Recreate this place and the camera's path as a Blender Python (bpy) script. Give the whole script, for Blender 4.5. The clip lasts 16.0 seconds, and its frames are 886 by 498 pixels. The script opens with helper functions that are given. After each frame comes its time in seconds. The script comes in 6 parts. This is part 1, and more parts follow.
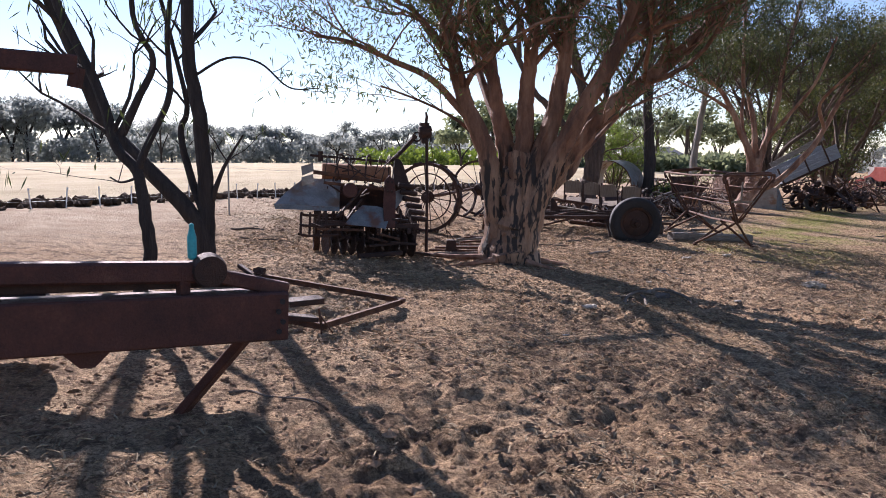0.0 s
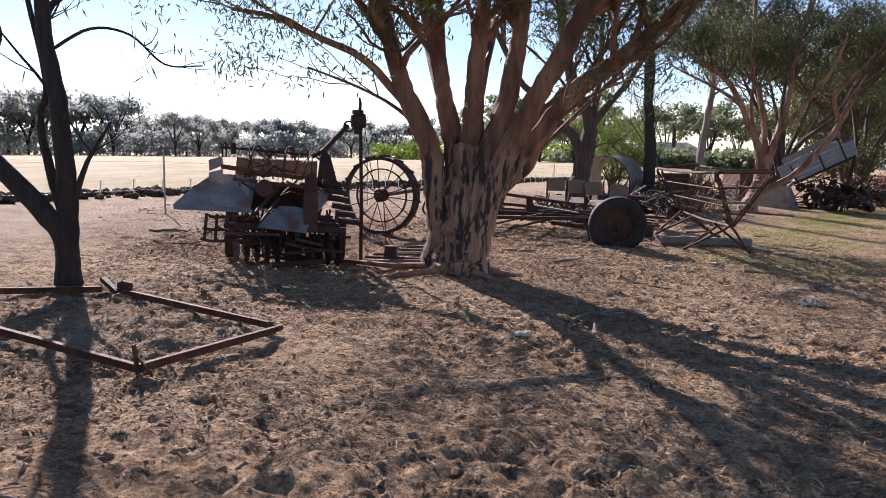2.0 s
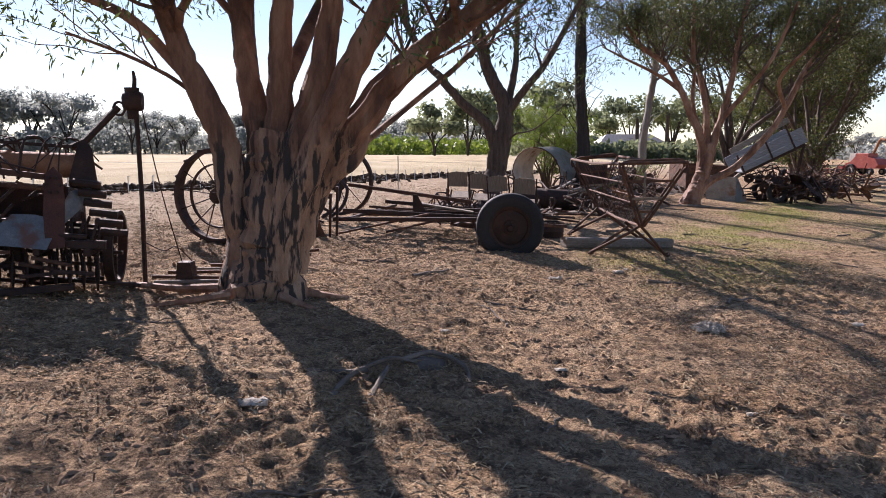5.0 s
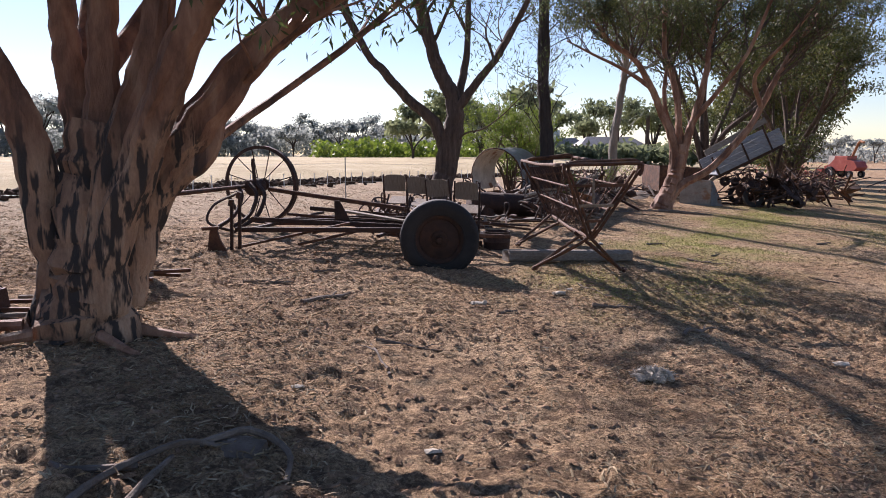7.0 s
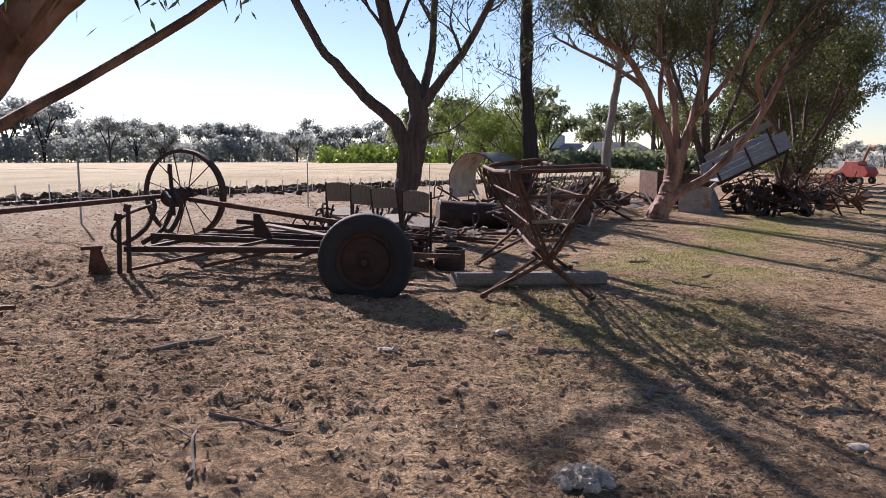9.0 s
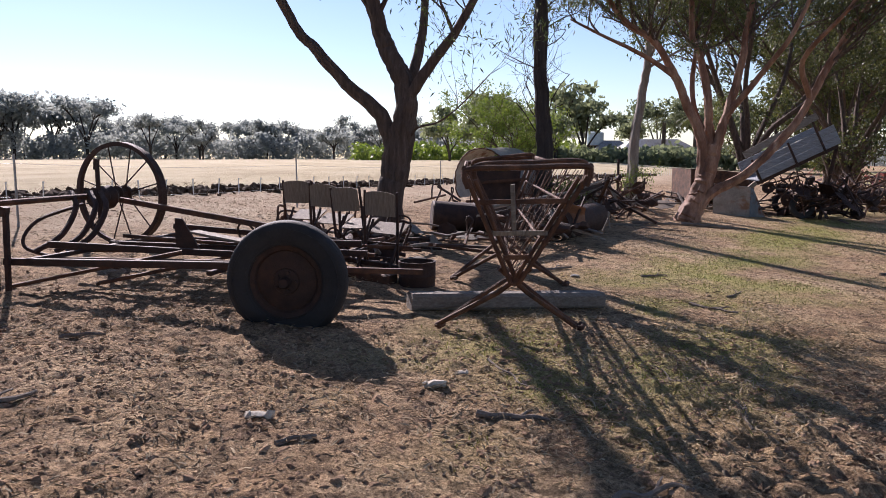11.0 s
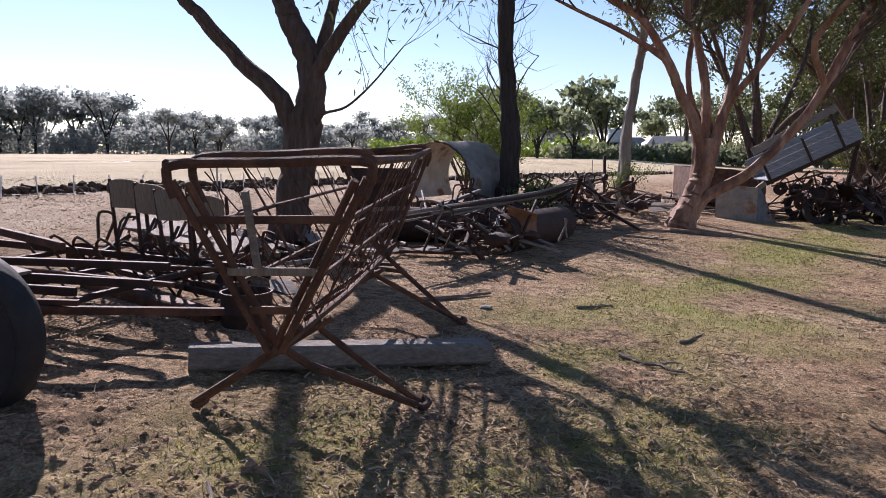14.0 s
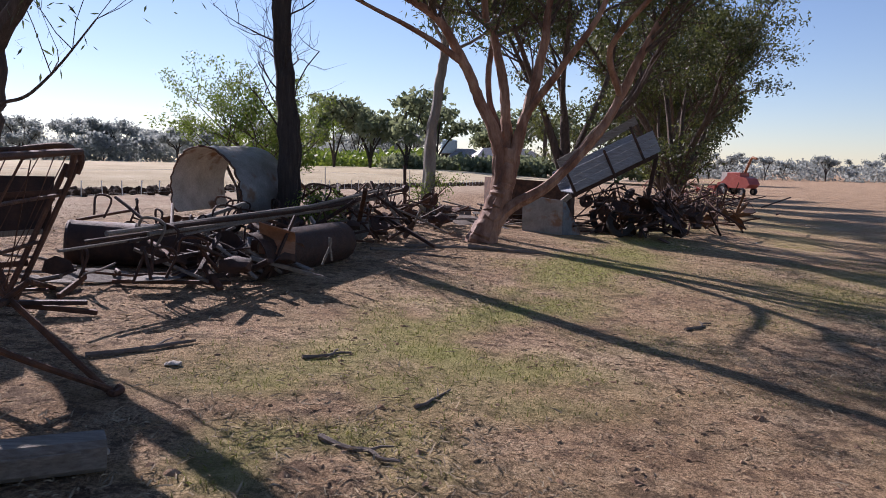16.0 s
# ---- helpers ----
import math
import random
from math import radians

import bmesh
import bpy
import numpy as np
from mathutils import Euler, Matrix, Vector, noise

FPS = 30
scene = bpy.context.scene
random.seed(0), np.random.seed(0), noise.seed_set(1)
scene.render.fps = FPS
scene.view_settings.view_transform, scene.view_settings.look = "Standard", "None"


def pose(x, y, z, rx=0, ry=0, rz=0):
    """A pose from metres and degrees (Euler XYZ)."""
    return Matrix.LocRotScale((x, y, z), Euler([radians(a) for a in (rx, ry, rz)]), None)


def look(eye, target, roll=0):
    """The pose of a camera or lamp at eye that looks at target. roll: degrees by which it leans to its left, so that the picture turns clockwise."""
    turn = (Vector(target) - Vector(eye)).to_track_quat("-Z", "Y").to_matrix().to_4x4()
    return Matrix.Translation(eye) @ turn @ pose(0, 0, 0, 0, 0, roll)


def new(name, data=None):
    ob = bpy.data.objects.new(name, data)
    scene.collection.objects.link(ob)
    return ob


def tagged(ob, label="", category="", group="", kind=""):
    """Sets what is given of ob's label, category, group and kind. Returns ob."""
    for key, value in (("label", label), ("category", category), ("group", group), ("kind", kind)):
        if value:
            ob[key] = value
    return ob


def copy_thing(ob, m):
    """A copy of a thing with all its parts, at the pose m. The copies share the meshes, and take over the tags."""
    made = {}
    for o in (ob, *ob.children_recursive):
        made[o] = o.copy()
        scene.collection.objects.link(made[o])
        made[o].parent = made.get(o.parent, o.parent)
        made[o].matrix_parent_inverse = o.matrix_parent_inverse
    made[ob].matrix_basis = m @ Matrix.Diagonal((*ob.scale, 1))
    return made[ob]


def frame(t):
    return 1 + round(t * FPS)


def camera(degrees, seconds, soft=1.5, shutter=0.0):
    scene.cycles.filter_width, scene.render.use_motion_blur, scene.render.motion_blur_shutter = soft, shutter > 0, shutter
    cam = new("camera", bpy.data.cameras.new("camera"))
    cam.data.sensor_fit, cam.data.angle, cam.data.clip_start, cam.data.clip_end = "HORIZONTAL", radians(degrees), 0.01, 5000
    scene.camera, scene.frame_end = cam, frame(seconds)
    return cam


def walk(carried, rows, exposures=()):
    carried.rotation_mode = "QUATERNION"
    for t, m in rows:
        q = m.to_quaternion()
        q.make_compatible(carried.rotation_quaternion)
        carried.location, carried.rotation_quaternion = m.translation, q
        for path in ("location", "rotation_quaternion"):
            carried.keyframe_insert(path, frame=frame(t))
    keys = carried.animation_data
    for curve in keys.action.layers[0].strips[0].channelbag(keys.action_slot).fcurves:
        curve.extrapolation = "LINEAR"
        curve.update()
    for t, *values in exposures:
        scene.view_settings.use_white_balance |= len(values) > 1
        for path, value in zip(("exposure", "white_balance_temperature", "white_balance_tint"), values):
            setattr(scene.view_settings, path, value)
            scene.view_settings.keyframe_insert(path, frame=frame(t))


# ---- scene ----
cam = camera(61.5, 16.0, soft=0.9)
METRES, EYE, TILT, LEAN, TURN = 13.9, 1.5, 1.1, 3.7, 0.0
ROWS = [
    (0.0, 0.0, 0.0, 0.0, 0.56, -7.84, -4.05),
    (0.5, 0.0173, 0.0248, -0.0001, 0.54, -7.92, -3.91),
    (1.0, 0.0343, 0.054, -0.0011, 0.03, -8.0, -4.08),
    (1.5, 0.0489, 0.0756, -0.0009, 0.65, -8.12, -4.22),
    (2.0, 0.0689, 0.1018, 0.002, 1.95, -8.31, -4.28),
    (2.5, 0.0838, 0.124, 0.002, 2.49, -8.29, -4.02),
    (3.0, 0.1033, 0.1483, 0.0016, 3.05, -8.54, -3.47),
    (3.5, 0.122, 0.1685, 0.0025, 2.61, -9.05, -3.36),
    (4.0, 0.1416, 0.1948, 0.0012, 1.6, -9.23, -3.43),
    (4.5, 0.159, 0.2175, 0.0014, 1.18, -8.88, -3.46),
    (5.0, 0.1762, 0.2429, 0.0028, -0.3, -8.55, -3.66),
    (7.5, 0.2488, 0.3776, 0.0012, -1.64, -8.1, -3.72),
    (8.0, 0.2641, 0.406, 0.0013, -1.74, -7.85, -3.74),
    (8.5, 0.2768, 0.4314, 0.0017, -1.19, -7.8, -3.64),
    (9.0, 0.2949, 0.4616, 0.0024, -0.95, -7.87, -3.68),
    (11.5, 0.3674, 0.6008, 0.0018, 2.42, -8.45, -3.69),
    (12.0, 0.3841, 0.6253, 0.0023, 2.16, -8.96, -3.73),
    (12.5, 0.3987, 0.6527, 0.002, 1.89, -9.3, -3.66),
    (13.0, 0.4172, 0.679, 0.0013, 2.35, -9.43, -3.67),
    (13.5, 0.4343, 0.7082, 0.0015, 2.93, -9.06, -3.84),
    (14.0, 0.4484, 0.737, 0.0026, 4.02, -8.65, -3.95),
    (14.5, 0.4645, 0.7672, 0.0027, 4.0, -8.24, -4.16),
    (15.0, 0.4786, 0.7972, 0.002, 1.94, -7.86, -4.31),
    (15.5, 0.4993, 0.825, 0.0036, -2.13, -7.41, -4.67),
    (16.0, 0.5217, 0.848, 0.0043, -8.22, -6.96, -4.94),
]
walk(cam, [(t, pose(0, 0, EYE, TILT, LEAN, TURN) @ pose(METRES * x, METRES * y, METRES * z, 90 + pitch, roll, yaw)) for t, x, y, z, yaw, pitch, roll in ROWS],
     exposures=[(0.0, 1.15, 5850, 25), (5.0, 1.12, 6100, 25), (9.0, 0.95, 6000, 25), (13.0, 0.95, 6000, 25), (14.5, 0.98, 5800, 26), (16.0, 0.72, 5800, 26)])

# ---- light ----
SUN_EL, SUN_AZ = radians(31), math.atan2(-0.49, 0.87)
world = bpy.data.worlds.new("world")
scene.world = world
world.use_nodes = True
wn = world.node_tree
sky = wn.nodes.new("ShaderNodeTexSky")
sky.sky_type, sky.sun_disc = "NISHITA", False
sky.sun_elevation, sky.sun_rotation = SUN_EL, SUN_AZ
sky.air_density, sky.dust_density, sky.ozone_density = 1.0, 0.1, 1.6
wn.nodes["Background"].inputs["Strength"].default_value = 0.064
wn.links.new(sky.outputs[0], wn.nodes["Background"].inputs["Color"])
sun = new("sun", bpy.data.lights.new("sun", "SUN"))
sun.data.energy, sun.data.angle, sun.data.color = 5.0, radians(0.55), (1.0, 0.91, 0.8)
to_sun = Vector((math.sin(SUN_AZ) * math.cos(SUN_EL), math.cos(SUN_AZ) * math.cos(SUN_EL), math.sin(SUN_EL)))
sun.matrix_world = look(to_sun * 60, (0, 0, 0))


# ---- materials ----
def ramp(nt, src, stops):
    r = nt.nodes.new("ShaderNodeValToRGB")
    e = r.color_ramp.elements
    while len(e) < len(stops):
        e.new(0.5)
    for k, (p, c) in enumerate(stops):
        e[k].position, e[k].color = p, (c if len(c) == 4 else (*c, 1))
    nt.links.new(src, r.inputs[0])
    return r.outputs[0]


def noise_tex(nt, scale, detail=5, rough=0.6, stretch=None, coord="Object"):
    tc = nt.nodes.new("ShaderNodeTexCoord")
    n = nt.nodes.new("ShaderNodeTexNoise")
    n.inputs["Scale"].default_value, n.inputs["Detail"].default_value, n.inputs["Roughness"].default_value = scale, detail, rough
    if stretch:
        mp = nt.nodes.new("ShaderNodeMapping")
        mp.inputs["Scale"].default_value = stretch
        nt.links.new(tc.outputs[coord], mp.inputs[0])
        nt.links.new(mp.outputs[0], n.inputs["Vector"])
    else:
        nt.links.new(tc.outputs[coord], n.inputs["Vector"])
    return n.outputs[0]


def noise_col(nt, scale):
    tc = nt.nodes.new("ShaderNodeTexCoord")
    n = nt.nodes.new("ShaderNodeTexNoise")
    n.inputs["Scale"].default_value = scale
    nt.links.new(tc.outputs["Object"], n.inputs["Vector"])
    return n.outputs["Color"]


def mix(nt, fac, a, b, mode="MIX"):
    m = nt.nodes.new("ShaderNodeMix")
    m.data_type, m.blend_type = "RGBA", mode
    for sock, v in ((m.inputs[0], fac), (m.inputs[6], a), (m.inputs[7], b)):
        if isinstance(v, bpy.types.NodeSocket):
            nt.links.new(v, sock)
        elif isinstance(v, (int, float)):
            sock.default_value = v
        else:
            sock.default_value = (*v, 1)
    return m.outputs[2]


def material(name, stops, scale=6, rough=0.8, metal=0.0, fine=60, bump=0.3, stretch=None, patches=None, island=0.0, spec=0.4, dusty=0.0):
    m = bpy.data.materials.new(name)
    m.use_nodes = True
    nt = m.node_tree
    p = nt.nodes["Principled BSDF"]
    c = ramp(nt, noise_tex(nt, scale, 6, 0.65, stretch), stops)
    f = noise_tex(nt, fine, 4, 0.7, stretch)
    c = mix(nt, 0.55, c, ramp(nt, f, [(0.3, (0.45, 0.45, 0.45)), (0.7, (1.0, 1.0, 1.0))]), "MULTIPLY")
    if patches:
        ps, pc, lo, hi, pst = patches
        c = mix(nt, ramp(nt, noise_tex(nt, ps, 3, 0.55, pst), [(lo, (0, 0, 0)), (hi, (1, 1, 1))]), c, pc)
    if island:
        g = nt.nodes.new("ShaderNodeNewGeometry")
        c = mix(nt, 1.0, c, ramp(nt, g.outputs["Random Per Island"], [(0.0, (1 - island,) * 3), (1.0, (1.0, 1.0, 1.0))]), "MULTIPLY")
    nt.links.new(c, p.inputs["Base Color"])
    p.inputs["Roughness"].default_value, p.inputs["Metallic"].default_value = rough, metal
    p.inputs["Specular IOR Level"].default_value = spec
    p.inputs["Sheen Weight"].default_value, p.inputs["Sheen Roughness"].default_value = dusty, 0.6
    p.inputs["Sheen Tint"].default_value = (0.5, 0.33, 0.2, 1)
    b = nt.nodes.new("ShaderNodeBump")
    b.inputs["Strength"].default_value, b.inputs["Distance"].default_value = bump, 0.02
    nt.links.new(f, b.inputs["Height"])
    nt.links.new(b.outputs[0], p.inputs["Normal"])
    return m


def leaf_material(name, a, b, through_light=0.35, glow=(1.0, 1.0, 0.55), gloss=0.35):
    m = bpy.data.materials.new(name)
    m.use_nodes = True
    nt = m.node_tree
    p = nt.nodes["Principled BSDF"]
    g = nt.nodes.new("ShaderNodeNewGeometry")
    c = ramp(nt, g.outputs["Random Per Island"], [(0.0, a), (1.0, b)])
    c = mix(nt, 0.5, c, ramp(nt, noise_tex(nt, 0.9, 3), [(0.3, (0.55, 0.55, 0.5)), (0.7, (1, 1, 1))]), "MULTIPLY")
    nt.links.new(c, p.inputs["Base Color"])
    p.inputs["Roughness"].default_value = 0.85 - gloss
    p.inputs["Specular IOR Level"].default_value = gloss
    t = nt.nodes.new("ShaderNodeBsdfTranslucent")
    nt.links.new(mix(nt, 1.0, c, glow, "MULTIPLY"), t.inputs[0])
    s = nt.nodes.new("ShaderNodeMixShader")
    s.inputs[0].default_value = through_light
    out = nt.nodes["Material Output"]
    nt.links.new(p.outputs[0], s.inputs[1])
    nt.links.new(t.outputs[0], s.inputs[2])
    nt.links.new(s.outputs[0], out.inputs[0])
    return m


RUST = material("rusty_steel", [(0.3, (0.045, 0.026, 0.018)), (0.5, (0.11, 0.052, 0.03)), (0.72, (0.2, 0.095, 0.05))], 7, 0.75, 0.25, 90, 0.5)
DARK_RUST = material("dark_rusty_steel", [(0.3, (0.03, 0.02, 0.017)), (0.6, (0.075, 0.04, 0.028)), (0.8, (0.13, 0.065, 0.04))], 8, 0.7, 0.3, 110, 0.5)
RED_RUST = material("red_oxide_steel", [(0.3, (0.05, 0.022, 0.018)), (0.6, (0.1, 0.038, 0.027)), (0.8, (0.16, 0.075, 0.05))], 5, 0.7, 0.15, 80, 0.4)
ORANGE_RUST = material("orange_rust_sheet", [(0.3, (0.2, 0.085, 0.04)), (0.55, (0.36, 0.17, 0.085)), (0.8, (0.45, 0.27, 0.16))], 5, 0.8, 0.1, 70, 0.4)
GALV = material("weathered_galvanised_sheet", [(0.3, (0.2, 0.195, 0.18)), (0.6, (0.33, 0.32, 0.3)), (0.8, (0.45, 0.43, 0.4))], 4, 0.45, 0.35, 50, 0.15, None, (3.0, (0.2, 0.12, 0.075), 0.56, 0.68, None))
BLUE_SHEET = material("faded_blue_painted_sheet", [(0.3, (0.09, 0.105, 0.115)), (0.6, (0.17, 0.19, 0.2)), (0.8, (0.27, 0.28, 0.28))], 5, 0.55, 0.1, 60, 0.2, None, (4.0, (0.12, 0.06, 0.04), 0.52, 0.62, None))
TANK_BLUE = material("pale_blue_tank_sheet", [(0.3, (0.33, 0.42, 0.46)), (0.7, (0.45, 0.54, 0.58))], 1.5, 0.5, 0.1, 20, 0.1)
WHITE_SHEET = material("chalky_white_sheet", [(0.3, (0.42, 0.4, 0.36)), (0.6, (0.6, 0.58, 0.53)), (0.8, (0.7, 0.68, 0.64))], 4, 0.6, 0.1, 40, 0.2, None, (2.5, (0.22, 0.12, 0.07), 0.58, 0.68, None))
TIMBER = material("grey_weathered_timber", [(0.3, (0.14, 0.115, 0.09)), (0.6, (0.27, 0.235, 0.195)), (0.8, (0.4, 0.36, 0.31))], 5, 0.85, 0, 70, 0.6, (1, 9, 9))
BLUE_TIMBER = material("grey_blue_weathered_boards", [(0.3, (0.17, 0.18, 0.2)), (0.6, (0.29, 0.31, 0.34)), (0.8, (0.42, 0.43, 0.45))], 5, 0.8, 0, 60, 0.4, (1, 9, 9))
PLY = material("peeling_plywood", [(0.3, (0.15, 0.115, 0.08)), (0.6, (0.28, 0.22, 0.16)), (0.8, (0.4, 0.33, 0.26))], 9, 0.75, 0, 50, 0.4, (9, 2, 1))
RUBBER = material("old_tyre_rubber", [(0.3, (0.012, 0.012, 0.014)), (0.7, (0.032, 0.031, 0.031))], 6, 0.75, 0, 60, 0.4)
RED_PAINT = material("faded_red_paint", [(0.3, (0.3, 0.055, 0.04)), (0.6, (0.4, 0.09, 0.065)), (0.8, (0.46, 0.16, 0.12))], 2, 0.45, 0, 20, 0.1)
WHITE_PLASTIC = material("white_plastic", [(0.3, (0.6, 0.6, 0.58)), (0.7, (0.8, 0.8, 0.78))], 20, 0.5, 0, 60, 0.1)
STEEL_POST = material("grey_steel_post", [(0.3, (0.28, 0.28, 0.27)), (0.7, (0.45, 0.45, 0.43))], 10, 0.5, 0.5, 60, 0.2)
TEAL = material("teal_plastic", [(0.3, (0.02, 0.3, 0.33)), (0.7, (0.04, 0.42, 0.45))], 10, 0.4, 0, 60, 0.05)
BONE = material("bleached_bone", [(0.3, (0.36, 0.31, 0.24)), (0.7, (0.58, 0.52, 0.43))], 20, 0.8, 0, 90, 0.5)
GUM_BARK = material("smooth_gum_bark", [(0.28, (0.08, 0.036, 0.022)), (0.46, (0.22, 0.105, 0.06)), (0.6, (0.36, 0.21, 0.135)), (0.8, (0.48, 0.36, 0.27))], 2.2, 0.75, 0, 30, 0.5, (1.6, 1.6, 0.45))
BASE_BARK = material("peeling_gum_bark", [(0.3, (0.17, 0.09, 0.055)), (0.55, (0.36, 0.22, 0.135)), (0.8, (0.52, 0.38, 0.26))], 2.6, 0.8, 0, 40, 0.7, (1.6, 1.6, 0.4), (5.5, (0.036, 0.028, 0.023), 0.49, 0.56, (2.4, 2.4, 0.35)))
ROUGH_BARK = material("rough_brown_bark", [(0.3, (0.05, 0.034, 0.026)), (0.55, (0.115, 0.08, 0.06)), (0.8, (0.2, 0.145, 0.11))], 8, 0.9, 0, 45, 1.0, (2, 2, 0.25))
DARK_BARK = material("dark_fissured_bark", [(0.3, (0.022, 0.018, 0.016)), (0.6, (0.055, 0.043, 0.036)), (0.8, (0.1, 0.08, 0.065))], 9, 0.9, 0, 45, 1.0, (2, 2, 0.3))
GREY_BARK = material("grey_smooth_bark", [(0.3, (0.17, 0.15, 0.13)), (0.6, (0.29, 0.26, 0.22)), (0.8, (0.4, 0.36, 0.3))], 4, 0.8, 0, 40, 0.5, (2, 2, 0.4))
DEAD_WOOD = material("bleached_dead_wood", [(0.3, (0.11, 0.085, 0.065)), (0.6, (0.22, 0.175, 0.14)), (0.8, (0.36, 0.3, 0.25))], 6, 0.85, 0, 60, 0.6)
def shed_bark():
    m = BASE_BARK.copy()
    m.name = "gum_bark_shedding_at_foot"
    nt = m.node_tree
    tc = nt.nodes.new("ShaderNodeTexCoord")
    sx = nt.nodes.new("ShaderNodeSeparateXYZ")
    nt.links.new(tc.outputs["Object"], sx.inputs[0])
    mr = nt.nodes.new("ShaderNodeMapRange")
    mr.inputs["From Min"].default_value, mr.inputs["From Max"].default_value = 0.9, 2.5
    nt.links.new(sx.outputs[2], mr.inputs[0])
    p = nt.nodes["Principled BSDF"]
    low = p.inputs["Base Color"].links[0].from_socket
    up = ramp(nt, noise_tex(nt, 2.2, 6, 0.65, (1.6, 1.6, 0.45)), [(0.3, (0.045, 0.026, 0.019)), (0.45, (0.13, 0.064, 0.038)), (0.58, (0.25, 0.13, 0.076)), (0.75, (0.38, 0.25, 0.165))])
    ad = nt.nodes.new("ShaderNodeMath")
    ad.operation = "ADD"
    nt.links.new(mr.outputs[0], ad.inputs[0])
    nt.links.new(noise_tex(nt, 2.0, 4, 0.6, (2, 2, 0.4)), ad.inputs[1])
    nt.links.new(mix(nt, ramp(nt, ad.outputs[0], [(0.75, (0, 0, 0)), (0.95, (1, 1, 1))]), low, up), p.inputs["Base Color"])
    return m


SHED_BARK = shed_bark()
LEAF = leaf_material("gum_leaves", (0.05, 0.075, 0.03), (0.115, 0.14, 0.06))
LEAF_DARK = leaf_material("dark_gum_leaves", (0.045, 0.062, 0.03), (0.15, 0.16, 0.062), 0.36)
LEAF_LIME = leaf_material("lime_shrub_leaves", (0.1, 0.16, 0.03), (0.22, 0.28, 0.07), 0.45)
# far foliage: distance haze is put into this pale, bluish leaf colour
LEAF_HAZED = leaf_material("hazed_far_leaves", (0.29, 0.31, 0.3), (0.4, 0.42, 0.405), 0.65, (0.98, 1.0, 0.97), 0.0)
LEAF_YARD = leaf_material("homestead_gum_leaves", (0.16, 0.19, 0.12), (0.27, 0.3, 0.2), 0.55, (1.0, 1.0, 0.8), 0.05)
CLOD = material("dry_soil_clod", [(0.3, (0.26, 0.165, 0.104)), (0.55, (0.42, 0.275, 0.174)), (0.8, (0.56, 0.39, 0.255))], 3, 0.95, 0, 70, 0.8, island=0.4, spec=0.1, dusty=0.08)
DARK_CLOD = material("dark_turned_clod", [(0.3, (0.07, 0.045, 0.03)), (0.55, (0.13, 0.085, 0.055)), (0.8, (0.24, 0.165, 0.11))], 6, 0.95, 0, 50, 0.8, island=0.5, spec=0.1)
STRAW = material("straw_litter", [(0.3, (0.34, 0.25, 0.15)), (0.7, (0.62, 0.5, 0.32))], 3, 0.85, 0, 40, 0.1, island=0.55, spec=0.15, dusty=0.1)
GRASS = leaf_material("short_green_grass", (0.13, 0.15, 0.035), (0.32, 0.32, 0.1), 0.3)


